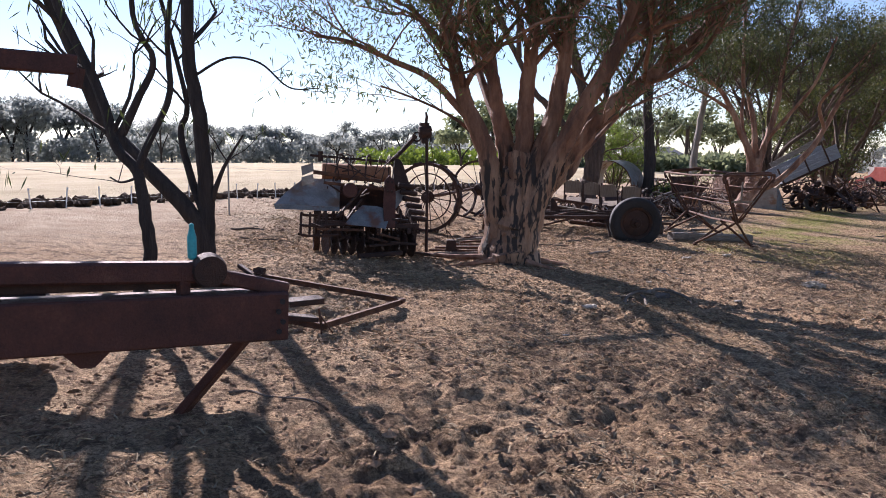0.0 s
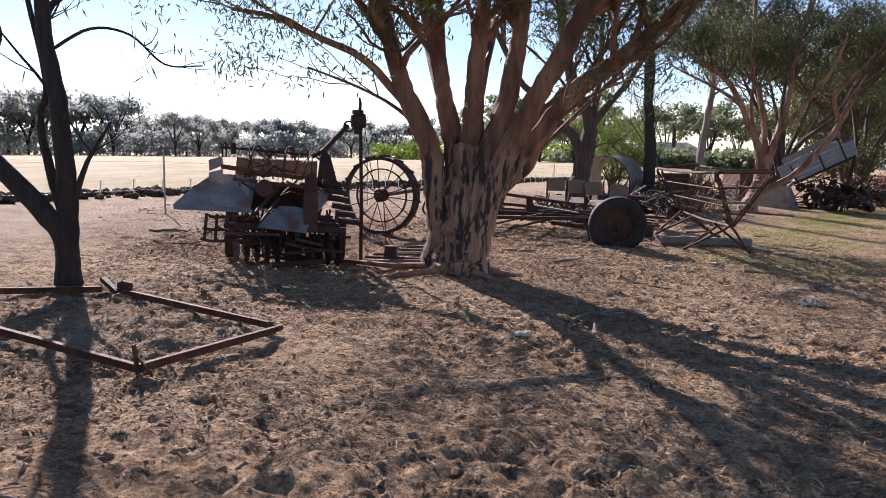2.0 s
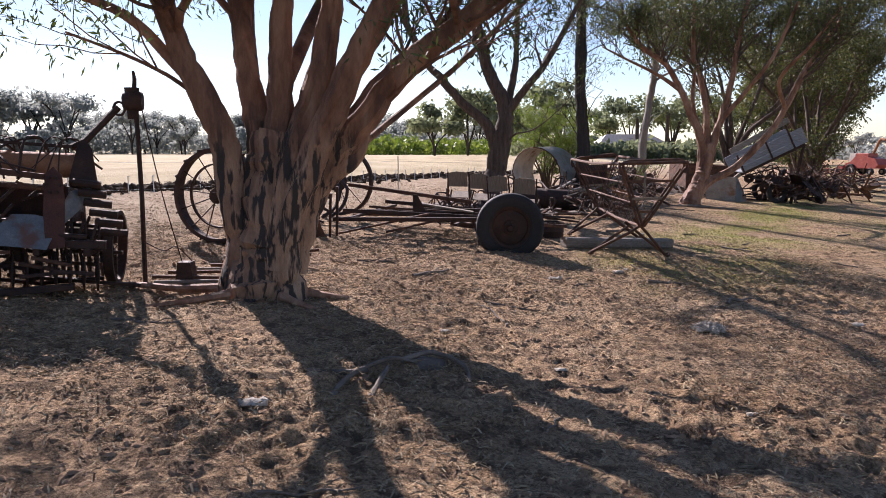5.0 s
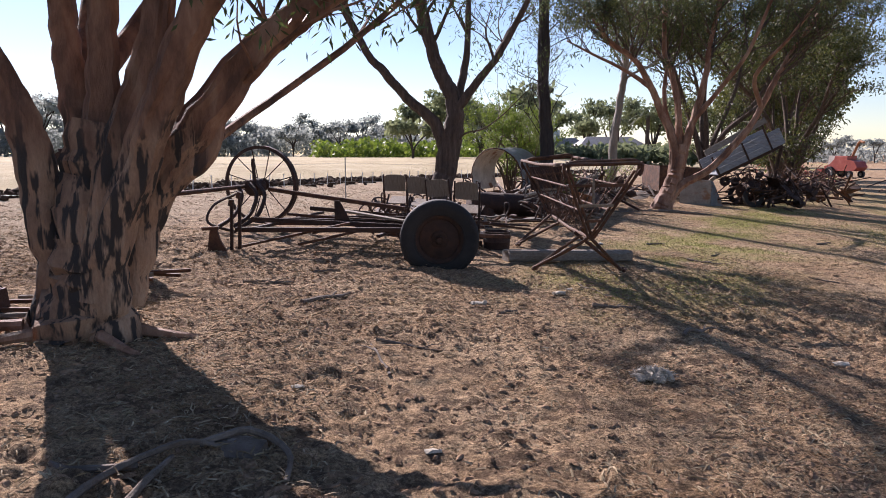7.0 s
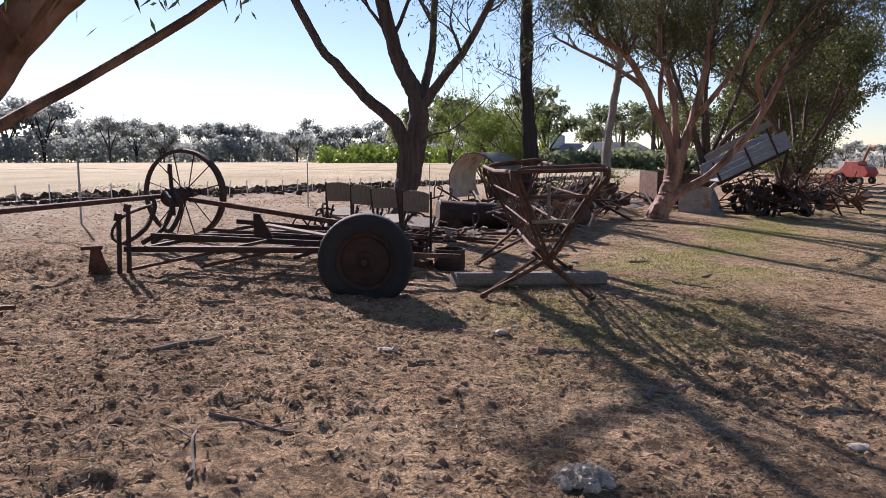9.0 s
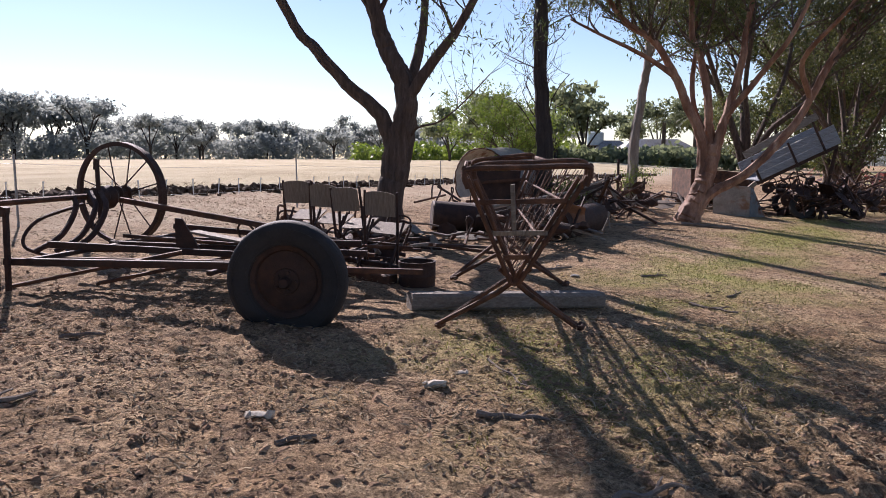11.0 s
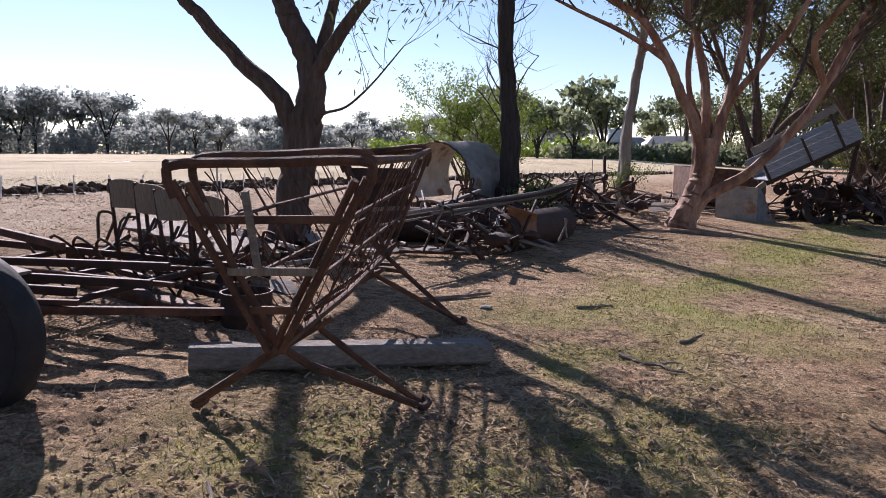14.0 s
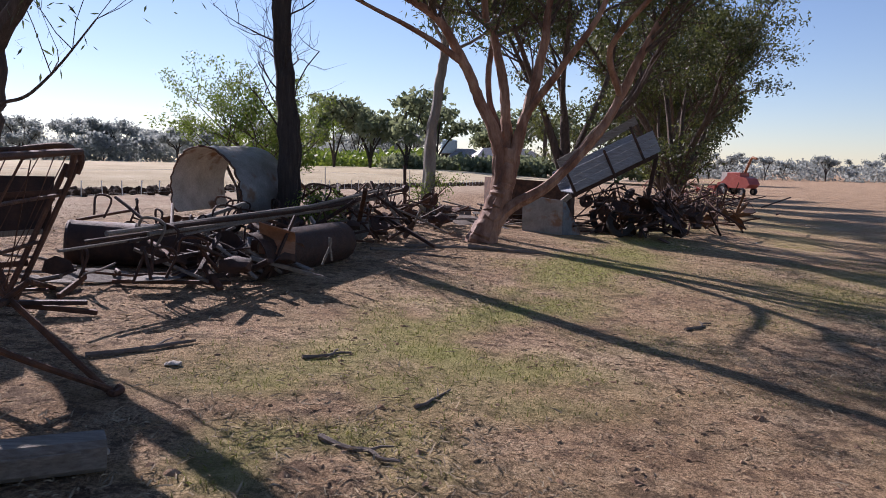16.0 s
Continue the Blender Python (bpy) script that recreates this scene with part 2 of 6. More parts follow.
# ---- mesh tools ----
class Shape:
    """Gathers tubes, bars, plates and discs for one mesh."""

    def __init__(self):
        self.v, self.f, self.n = [], [], 0

    def add(self, verts, faces):
        self.v.extend(tuple(p) for p in verts)
        self.f.extend(tuple(i + self.n for i in f) for f in faces)
        self.n += len(verts)
        return self

    def tube(self, pts, r, sides=6, closed=False, r_end=None, lump=0.0, ridge=0.0):
        pts = [Vector(p) for p in pts]
        count = len(pts)
        rs = r if isinstance(r, (list, tuple)) else [r + ((r if r_end is None else r_end) - r) * i / max(1, count - 1) for i in range(count)]
        verts, faces, up = [], [], None
        for i, p in enumerate(pts):
            a = pts[i - 1] if (i or closed) else p
            b = pts[(i + 1) % count] if (i < count - 1 or closed) else p
            d = (b - a).normalized()
            if up is None:
                up = d.orthogonal().normalized()
            up = (up - d * up.dot(d))
            up = up.normalized() if up.length > 1e-4 else d.orthogonal().normalized()
            side = d.cross(up)
            for k in range(sides):
                w = 2 * math.pi * k / sides
                rr = rs[i] * (1 + (random.uniform(-lump, lump) if lump else 0) + (ridge * noise.noise(Vector((2.2 * math.cos(w) + p.x, 2.2 * math.sin(w) + p.y, p.z * 1.1))) + 0.5 * ridge * noise.noise(Vector((5 * math.cos(w), 5 * math.sin(w), p.z * 2.5))) if ridge else 0))
                verts.append(p + (up * math.cos(w) + side * math.sin(w)) * rr)
        rings = count if closed else count - 1
        for i in range(rings):
            j = (i + 1) % count
            for k in range(sides):
                l = (k + 1) % sides
                faces.append((i * sides + k, i * sides + l, j * sides + l, j * sides + k))
        if not closed:
            faces.append(tuple(range(sides - 1, -1, -1)))
            faces.append(tuple((count - 1) * sides + k for k in range(sides)))
        return self.add(verts, faces)

    def bar(self, a, b, w, h=None, up=(0, 0, 1), chamfer=0.12):
        """A rolled bar from a to b, w wide and h high, with eased edges."""
        a, b, h = Vector(a), Vector(b), h or w
        d = (b - a).normalized()
        u = Vector(up)
        u = u - d * u.dot(d)
        u = u.normalized() if u.length > 1e-3 else d.orthogonal().normalized()
        s = d.cross(u)
        c = min(w, h) * chamfer
        ring = [(w / 2, h / 2 - c), (w / 2 - c, h / 2), (-w / 2 + c, h / 2), (-w / 2, h / 2 - c), (-w / 2, -h / 2 + c), (-w / 2 + c, -h / 2), (w / 2 - c, -h / 2), (w / 2, -h / 2 + c)]
        verts = [p + s * x + u * y for p in (a, b) for x, y in ring]
        faces = [(k, (k + 1) % 8, 8 + (k + 1) % 8, 8 + k) for k in range(8)] + [tuple(range(7, -1, -1)), tuple(range(8, 16))]
        return self.add(verts, faces)

    def plate(self, pts, thick):
        """A flat plate of any outline with a thickness."""
        pts = [Vector(p) for p in pts]
        n = (pts[1] - pts[0]).cross(pts[2] - pts[0]).normalized() * thick / 2
        k = len(pts)
        verts = [p + n for p in pts] + [p - n for p in pts]
        faces = [tuple(range(k)), tuple(range(2 * k - 1, k - 1, -1))] + [(i, k + i, k + (i + 1) % k, (i + 1) % k) for i in range(k)]
        return self.add(verts, faces)

    def sheet(self, grid, thick=0.004):
        """A bent sheet from rows of points, thickened."""
        rows, cols = len(grid), len(grid[0])
        g = [[Vector(p) for p in r] for r in grid]
        top, low = [], []
        for i in range(rows):
            for j in range(cols):
                du = g[min(i + 1, rows - 1)][j] - g[max(i - 1, 0)][j]
                dv = g[i][min(j + 1, cols - 1)] - g[i][max(j - 1, 0)]
                n = du.cross(dv)
                n = n.normalized() * thick / 2 if n.length > 1e-9 else Vector()
                top.append(g[i][j] + n)
                low.append(g[i][j] - n)
        q = rows * cols
        faces = []
        for i in range(rows - 1):
            for j in range(cols - 1):
                a, b, c, d = i * cols + j, i * cols + j + 1, (i + 1) * cols + j + 1, (i + 1) * cols + j
                faces += [(a, d, c, b), (q + a, q + b, q + c, q + d)]
        edge = [j for j in range(cols)] + [i * cols + cols - 1 for i in range(1, rows)] + [(rows - 1) * cols + j for j in range(cols - 2, -1, -1)] + [i * cols for i in range(rows - 2, 0, -1)]
        for k, a in enumerate(edge):
            b = edge[(k + 1) % len(edge)]
            faces.append((a, b, q + b, q + a))
        return self.add(top + low, faces)

    def lathe(self, origin, axis, profile, sides=32, open_ring=True):
        """A turned shape: profile of (radius, along the axis); a closed outline when open_ring."""
        o, d = Vector(origin), Vector(axis).normalized()
        u = d.orthogonal().normalized()
        w = d.cross(u)
        verts = [o + (u * math.cos(2 * math.pi * k / sides) + w * math.sin(2 * math.pi * k / sides)) * r + d * h for k in range(sides) for r, h in profile]
        m = len(profile)
        span = m if open_ring else m - 1
        faces = [(k * m + i, ((k + 1) % sides) * m + i, ((k + 1) % sides) * m + (i + 1) % m, k * m + (i + 1) % m) for k in range(sides) for i in range(span)]
        if not open_ring:
            faces += [tuple(k * m for k in range(sides)), tuple(k * m + m - 1 for k in range(sides - 1, -1, -1))]
        return self.add(verts, faces)

    def lump(self, c, size, jag=0.25, squash=(1, 1, 1)):
        """A small irregular stone or clod."""
        t = (1 + 5 ** 0.5) / 2
        base = [(-1, t, 0), (1, t, 0), (-1, -t, 0), (1, -t, 0), (0, -1, t), (0, 1, t), (0, -1, -t), (0, 1, -t), (t, 0, -1), (t, 0, 1), (-t, 0, -1), (-t, 0, 1)]
        tri = [(0, 11, 5), (0, 5, 1), (0, 1, 7), (0, 7, 10), (0, 10, 11), (1, 5, 9), (5, 11, 4), (11, 10, 2), (10, 7, 6), (7, 1, 8), (3, 9, 4), (3, 4, 2), (3, 2, 6), (3, 6, 8), (3, 8, 9), (4, 9, 5), (2, 4, 11), (6, 2, 10), (8, 6, 7), (9, 8, 1)]
        c = Vector(c)
        verts = [c + Vector((p[0] * squash[0], p[1] * squash[1], p[2] * squash[2])) * (size / 1.9) * random.uniform(1 - jag, 1 + jag) for p in base]
        return self.add(verts, tri)


def thing(name, at, label, category, group="", kind=""):
    ob = new(name)
    ob.empty_display_size = 0.2
    ob.location = at
    return tagged(ob, label, category, group, kind)


def mesh_of(name, shape, mat, origin=(0, 0, 0), smooth=True):
    me = bpy.data.meshes.new(name)
    if isinstance(shape, Shape):
        o = Vector(origin)
        me.from_pydata([tuple(Vector(p) - o) for p in shape.v], [], shape.f)
    else:
        me.from_pydata((shape[0] - np.array(origin)).tolist(), [], shape[1].tolist())
    me.materials.append(mat)
    if smooth:
        me.shade_smooth()
        me.set_sharp_from_angle(angle=radians(40))
    me.update()
    return me


def origin_of(ob):
    return ob.location + (origin_of(ob.parent) if ob.parent else Vector())


def part(name, shape, mat, parent, label="", smooth=True, kind=""):
    """One mesh under a thing or part; the shape is given in world metres."""
    ob = new(name, mesh_of(name, shape, mat, origin_of(parent), smooth))
    ob.parent = parent
    return tagged(ob, label, "", "", kind)


def solo(name, shape, mat, at, label, category, group="", kind="", smooth=True):
    ob = new(name, mesh_of(name, shape, mat, at, smooth))
    ob.location = at
    return tagged(ob, label, category, group, kind)


def spline(pts, steps=5):
    """Smooth curve through points."""
    p = [Vector(q) for q in pts]
    p = [p[0] * 2 - p[1]] + p + [p[-1] * 2 - p[-2]]
    out = []
    for i in range(1, len(p) - 2):
        for k in range(steps):
            t = k / steps
            a, b, c, d = p[i - 1], p[i], p[i + 1], p[i + 2]
            out.append(0.5 * (2 * b + (c - a) * t + (2 * a - 5 * b + 4 * c - d) * t * t + (3 * b - a - 3 * c + d) * t ** 3))
    out.append(p[-2])
    return out


# ---- ground ----
def soft(s):
    s = np.asarray(s, dtype=float)
    s = np.where(s > 0.5, 0.5 + 0.25 * np.tanh((s - 0.5) / 0.25), s)
    return np.where(s < -0.45, -0.45 + 0.6 * np.tanh((s + 0.45) / 0.6), s)


def ground_z(x, y):
    return float(soft(-0.0034 - 0.0647 * x + 0.0192 * y))


def on(x, y, up=0.0):
    return Vector((x, y, ground_z(x, y) + up))


def lattice(x, y, size, seed):
    """Smooth value noise, 0 to 1."""
    tab = np.random.RandomState(seed).rand(256, 256)
    u, v = x / size, y / size
    i, j = np.floor(u).astype(int), np.floor(v).astype(int)
    a, b = u - i, v - j
    a, b = a * a * (3 - 2 * a), b * b * (3 - 2 * b)
    i0, i1, j0, j1 = i % 256, (i + 1) % 256, j % 256, (j + 1) % 256
    return (tab[i0, j0] * (1 - a) + tab[i1, j0] * a) * (1 - b) + (tab[i0, j1] * (1 - a) + tab[i1, j1] * a) * b


def fence_x(y):
    return -5.96 + 0.5 * (y - 14.4)


def axis_steps(lo, hi, step, reach):
    core = np.arange(lo, hi, step)
    out, d = [], step
    while sum(out) < reach:
        d *= 1.09
        out.append(d)
    c = np.cumsum(out)
    return np.concatenate([lo - c[::-1], core, core[-1] + c])


def relief(x, y):
    """Trodden soil: broad undulation, hoof marks and clods."""
    rough = np.clip(0.35 + 1.1 * lattice(x, y, 2.3, 4), 0, 1.2)
    away = np.maximum(np.maximum(-2.6 - x, x - 8.4), np.maximum(2.5 - y, y - 15.0))
    fine, broad = np.clip(1 - away / 2.2, 0, 1), np.clip(1.2 - away / 12.0, 0, 1)
    h = broad * (0.05 * (lattice(x, y, 1.7, 1) - 0.5) + 0.035 * (lattice(x, y, 0.42, 2) - 0.5) * np.clip(1 - away / 5.0, 0, 1))
    u, v = x + 0.05 * lattice(x, y, 0.11, 14), y + 0.05 * lattice(x, y, 0.11, 15)
    churn = np.clip(2.0 * lattice(x, y, 1.5, 8) - 0.35, 0.35, 1.0)
    h = h + fine * rough * (0.02 * (lattice(u, v, 0.19, 3) - 0.5) - 0.05 * churn * np.abs(lattice(u, v, 0.16, 5) - 0.5))
    return h + fine * rough * churn * (0.085 * np.clip(lattice(u, v, 0.095, 6) - 0.5, 0, 1) + 0.055 * (lattice(x, y, 0.066, 7) - 0.5) - 0.06 * np.clip(lattice(u, v, 0.21, 9) - 0.66, 0, 1))



def build_ground():
    xs, ys = axis_steps(-2.6, 8.4, 0.032, 1600), axis_steps(2.5, 15.0, 0.032, 1600)
    X, Y = np.meshgrid(xs, ys, indexing="ij")
    Z = soft(-0.0034 - 0.0647 * X + 0.0192 * Y) + relief(X, Y)
    df = (X - fence_x(Y)) / 1.118
    field = np.clip((-0.3 - df) / 0.5, 0, 1)
    pale = np.clip((5.0 - df + 3 * (lattice(X, Y, 2.5, 11) - 0.5)) / 3.0, 0, 1)
    pale = np.maximum(pale, 0.9 * np.exp(-((X + 1.5) / 0.7) ** 2 - ((Y - 6.6) / 0.5) ** 2))
    strip = (X - (5.5 + 0.56 * (Y - 12.6))) / 1.15
    g = np.exp(-(strip / 1.3) ** 2) * np.clip((Y - 11.0) / 2.5, 0, 1) * (Y < 200)
    g = np.maximum(g, 0.55 * np.clip((strip - 0.5) / 3, 0, 1) * np.clip((Y - 13) / 8, 0, 1) * np.clip((60 - Y) / 25, 0, 1) * np.clip((9 - strip) / 4, 0, 1))
    g = g * np.clip(2.6 * (0.5 * lattice(X, Y, 1.3, 21) + 0.5 * lattice(X, Y, 0.45, 22)) - 0.85, 0, 1)
    nx, ny = X.shape
    idx = np.arange(nx * ny).reshape(nx, ny)
    quads = np.stack([idx[:-1, :-1], idx[1:, :-1], idx[1:, 1:], idx[:-1, 1:]], -1).reshape(-1, 4)
    me = bpy.data.meshes.new("ground")
    me.vertices.add(nx * ny)
    me.vertices.foreach_set("co", np.stack([X, Y, Z], -1).reshape(-1).astype(np.float32))
    me.loops.add(quads.size)
    me.loops.foreach_set("vertex_index", quads.reshape(-1).astype(np.int32))
    me.polygons.add(len(quads))
    me.polygons.foreach_set("loop_start", np.arange(0, quads.size, 4, dtype=np.int32))
    me.update(calc_edges=True)
    at = me.attributes.new("cover", "FLOAT_COLOR", "POINT")
    rgba = np.stack([g, field, pale, np.ones_like(g)], -1).reshape(-1).astype(np.float32)
    at.data.foreach_set("color", rgba)
    me.shade_smooth()
    m = bpy.data.materials.new("trodden_earth")
    m.use_nodes = True
    nt = m.node_tree
    p = nt.nodes["Principled BSDF"]
    n1, n2, n3 = noise_tex(nt, 0.7, 5, 0.6), noise_tex(nt, 9, 7, 0.75), noise_tex(nt, 42, 6, 0.8)
    soil = ramp(nt, n1, [(0.32, (0.27, 0.178, 0.104)), (0.5, (0.43, 0.295, 0.176)), (0.68, (0.57, 0.42, 0.27))])
    soil = mix(nt, 0.75, soil, ramp(nt, n2, [(0.3, (0.5, 0.47, 0.45)), (0.55, (0.95, 0.95, 0.95)), (0.75, (1.25, 1.2, 1.1))]), "MULTIPLY")
    litter = ramp(nt, n3, [(0.35, (0.27, 0.19, 0.12)), (0.7, (0.55, 0.43, 0.28))])
    soil = mix(nt, ramp(nt, noise_tex(nt, 2.6, 6, 0.8), [(0.46, (0, 0, 0)), (0.66, (0.75, 0.75, 0.75))]), soil, litter)
    soil = mix(nt, 0.85, soil, ramp(nt, n3, [(0.38, (0.34, 0.31, 0.29)), (0.5, (1.05, 1.03, 1.0)), (0.6, (1.6, 1.58, 1.55))]), "MULTIPLY")
    muck = ramp(nt, n3, [(0.35, (0.075, 0.048, 0.032)), (0.7, (0.2, 0.135, 0.088))])
    soil = mix(nt, ramp(nt, noise_tex(nt, 5.5, 9, 0.78), [(0.5, (0, 0, 0)), (0.56, (0.85, 0.85, 0.85))]), soil, muck)
    ca = nt.nodes.new("ShaderNodeAttribute")
    ca.attribute_name = "cover"
    sp = nt.nodes.new("ShaderNodeSeparateColor")
    nt.links.new(ca.outputs["Color"], sp.inputs[0])
    stub = ramp(nt, noise_tex(nt, 0.35, 6, 0.65, (1, 0.35, 1)), [(0.3, (0.36, 0.29, 0.175)), (0.5, (0.48, 0.4, 0.25)), (0.7, (0.56, 0.485, 0.32))])
    thin = ramp(nt, noise_tex(nt, 1.6, 6, 0.7), [(0.3, (0.34, 0.24, 0.155)), (0.6, (0.48, 0.38, 0.26)), (0.8, (0.56, 0.47, 0.34))])
    turf = ramp(nt, n2, [(0.3, (0.17, 0.165, 0.05)), (0.55, (0.34, 0.32, 0.11)), (0.75, (0.52, 0.44, 0.22))])
    c = mix(nt, sp.outputs[2], soil, thin)
    c = mix(nt, sp.outputs[0], c, turf)
    c = mix(nt, sp.outputs[1], c, stub)
    nt.links.new(c, p.inputs["Base Color"])
    p.inputs["Roughness"].default_value = 0.95
    p.inputs["Sheen Weight"].default_value, p.inputs["Sheen Roughness"].default_value = 0.08, 0.6
    p.inputs["Sheen Tint"].default_value = (0.5, 0.33, 0.2, 1)
    p.inputs["Specular IOR Level"].default_value = 0.1
    vt = nt.nodes.new("ShaderNodeTexCoord")
    vo = nt.nodes.new("ShaderNodeTexVoronoi")
    vo.inputs["Scale"].default_value, vo.inputs["Detail"].default_value, vo.inputs["Randomness"].default_value = 26, 2.0, 1.0
    nt.links.new(mix(nt, 0.06, vt.outputs["Object"], noise_col(nt, 14)), vo.inputs["Vector"])
    crumb = nt.nodes.new("ShaderNodeBump")
    crumb.inputs["Strength"].default_value, crumb.inputs["Distance"].default_value = 0.7, 0.02
    crumb.invert = True
    nt.links.new(vo.outputs["Distance"], crumb.inputs["Height"])
    b = nt.nodes.new("ShaderNodeBump")
    b.inputs["Strength"].default_value, b.inputs["Distance"].default_value = 1.0, 0.03
    nt.links.new(n3, b.inputs["Height"])
    nt.links.new(crumb.outputs[0], b.inputs["Normal"])
    b2 = nt.nodes.new("ShaderNodeBump")
    b2.inputs["Strength"].default_value, b2.inputs["Distance"].default_value = 0.85, 0.06
    nt.links.new(n2, b2.inputs["Height"])
    nt.links.new(b.outputs[0], b2.inputs["Normal"])
    nt.links.new(b2.outputs[0], p.inputs["Normal"])
    me.materials.append(m)
    tagged(new("ground", me), "trodden brown earth with straw litter and grass", "ground", "", "structure")


build_ground()


# ---- trees ----
def leaves(centres, per, spread, length, width, droop=0.6, seed=1):
    """Many small pointed leaves scattered round the twig ends."""
    rs = np.random.RandomState(seed)
    c = np.repeat(np.asarray(centres, dtype=float), per, axis=0)
    n = len(c)
    c = c + rs.normal(size=(n, 3)) * np.array([spread, spread, spread * 0.7])
    d = rs.normal(size=(n, 3))
    d[:, 2] -= droop * 1.6
    d /= np.linalg.norm(d, axis=1)[:, None]
    s = np.cross(d, rs.normal(size=(n, 3)))
    s /= np.linalg.norm(s, axis=1)[:, None] + 1e-9
    l = (length * rs.uniform(0.6, 1.3, n))[:, None]
    w = (width * rs.uniform(0.7, 1.3, n))[:, None]
    v = np.stack([c, c + d * l * 0.45 + s * w, c + d * l, c + d * l * 0.45 - s * w], 1).reshape(-1, 3)
    f = np.arange(n * 4).reshape(n, 4)
    return v, f


def twigs(wood, tips, p, d, length, r, level, rs, up=0.25, sides=5, kids=3, wild=0.45):
    """A branch that bends, thins and forks; its ends are kept in tips."""
    pts, q, dd = [p], Vector(p), Vector(d).normalized()
    n = 4 if level > 0 else 3
    for _ in range(n):
        dd = (dd + Vector((rs.uniform(-wild, wild), rs.uniform(-wild, wild), rs.uniform(-wild, wild) + up * 0.4)) * 0.6).normalized()
        q = q + dd * length / n
        pts.append(Vector(q))
    wood.tube(pts, r, sides if level > 1 else 4 if level else 3, r_end=r * 0.5 if level else r * 0.25)
    if level == 0:
        tips.extend(pts[1:])
        return
    for k in range(kids):
        i = rs.randint(1, n) if k else n
        a = rs.uniform(0, 6.283)
        side = Vector((math.cos(a), math.sin(a), rs.uniform(-0.25, 0.5)))
        twigs(wood, tips, pts[i], (pts[i] - pts[i - 1]).normalized() * rs.uniform(0.5, 1.1) + side * 0.75, length * rs.uniform(0.55, 0.8), r * 0.5, level - 1, rs, up, sides, kids, wild)


def gum_tree(label, base, stems, bark, leaf, seed, levels=2, branch=1.3, kids=3, per=26, spread=0.28, length=0.1, width=0.013, low=0.45, every=2, name="gum_tree", group="", droop=0.6, bare=False, flare=1.35, twig_wild=0.45, twig_r=0.045, twig_bark=None):
    """A tree from its main stems: lists of (dx, dy, dz) from the base, with radius at foot and top."""
    rs = random.Random(seed)
    base = Vector(base)
    t = thing(name, base, label, "tree", group)
    tips = []
    for k, (pts, r0, r1) in enumerate(stems):
        wood = Shape()
        c = spline([base + Vector(p) for p in pts], 8 if r0 > 0.12 else 5)
        n = len(c) - 1
        rad = [r0 + (r1 - r0) * (i / n) ** 0.8 for i in range(n + 1)]
        if pts[0][2] < 0.05:
            rad = [q * (1 + (flare - 1) * max(0, 1 - (c[i].z - base.z) / 0.55) ** 2) for i, q in enumerate(rad)]
        c = [q + Vector((rs.uniform(-1, 1), rs.uniform(-1, 1), 0)) * rad[i] * 0.12 if i else q for i, q in enumerate(c)]
        wood.tube(c, rad, 22 if r0 > 0.12 else 12, lump=0.02, ridge=0.3 if r0 > 0.12 else 0.2)
        part("limb", wood, bark, t)
        fine = Shape()
        start = int(n * low) if r0 < 0.24 or len(stems) == 1 or r1 < 0.12 else n + 1
        for i in range(start, n + 1, every):
            for _ in range(2 if i < n else 3):
                a = rs.uniform(0, 6.283)
                d = (c[i] - c[i - 1]).normalized() * 0.7 + Vector((math.cos(a), math.sin(a), rs.uniform(-0.1, 0.5))) * 0.8
                twigs(fine, tips, c[i], d, branch * rs.uniform(0.7, 1.3) * (1.2 - 0.5 * i / n), min(rad[i] * 0.5, twig_r), levels if r0 > 0.065 else min(levels, 1), rs, kids=kids, wild=twig_wild)
        if fine.n:
            part("branchwork", fine, twig_bark or bark, t, kind="stuff")
    if not bare and tips:
        part("crown", leaves(tips, per, spread, length, width, droop, seed), leaf, t, smooth=False)
    return t


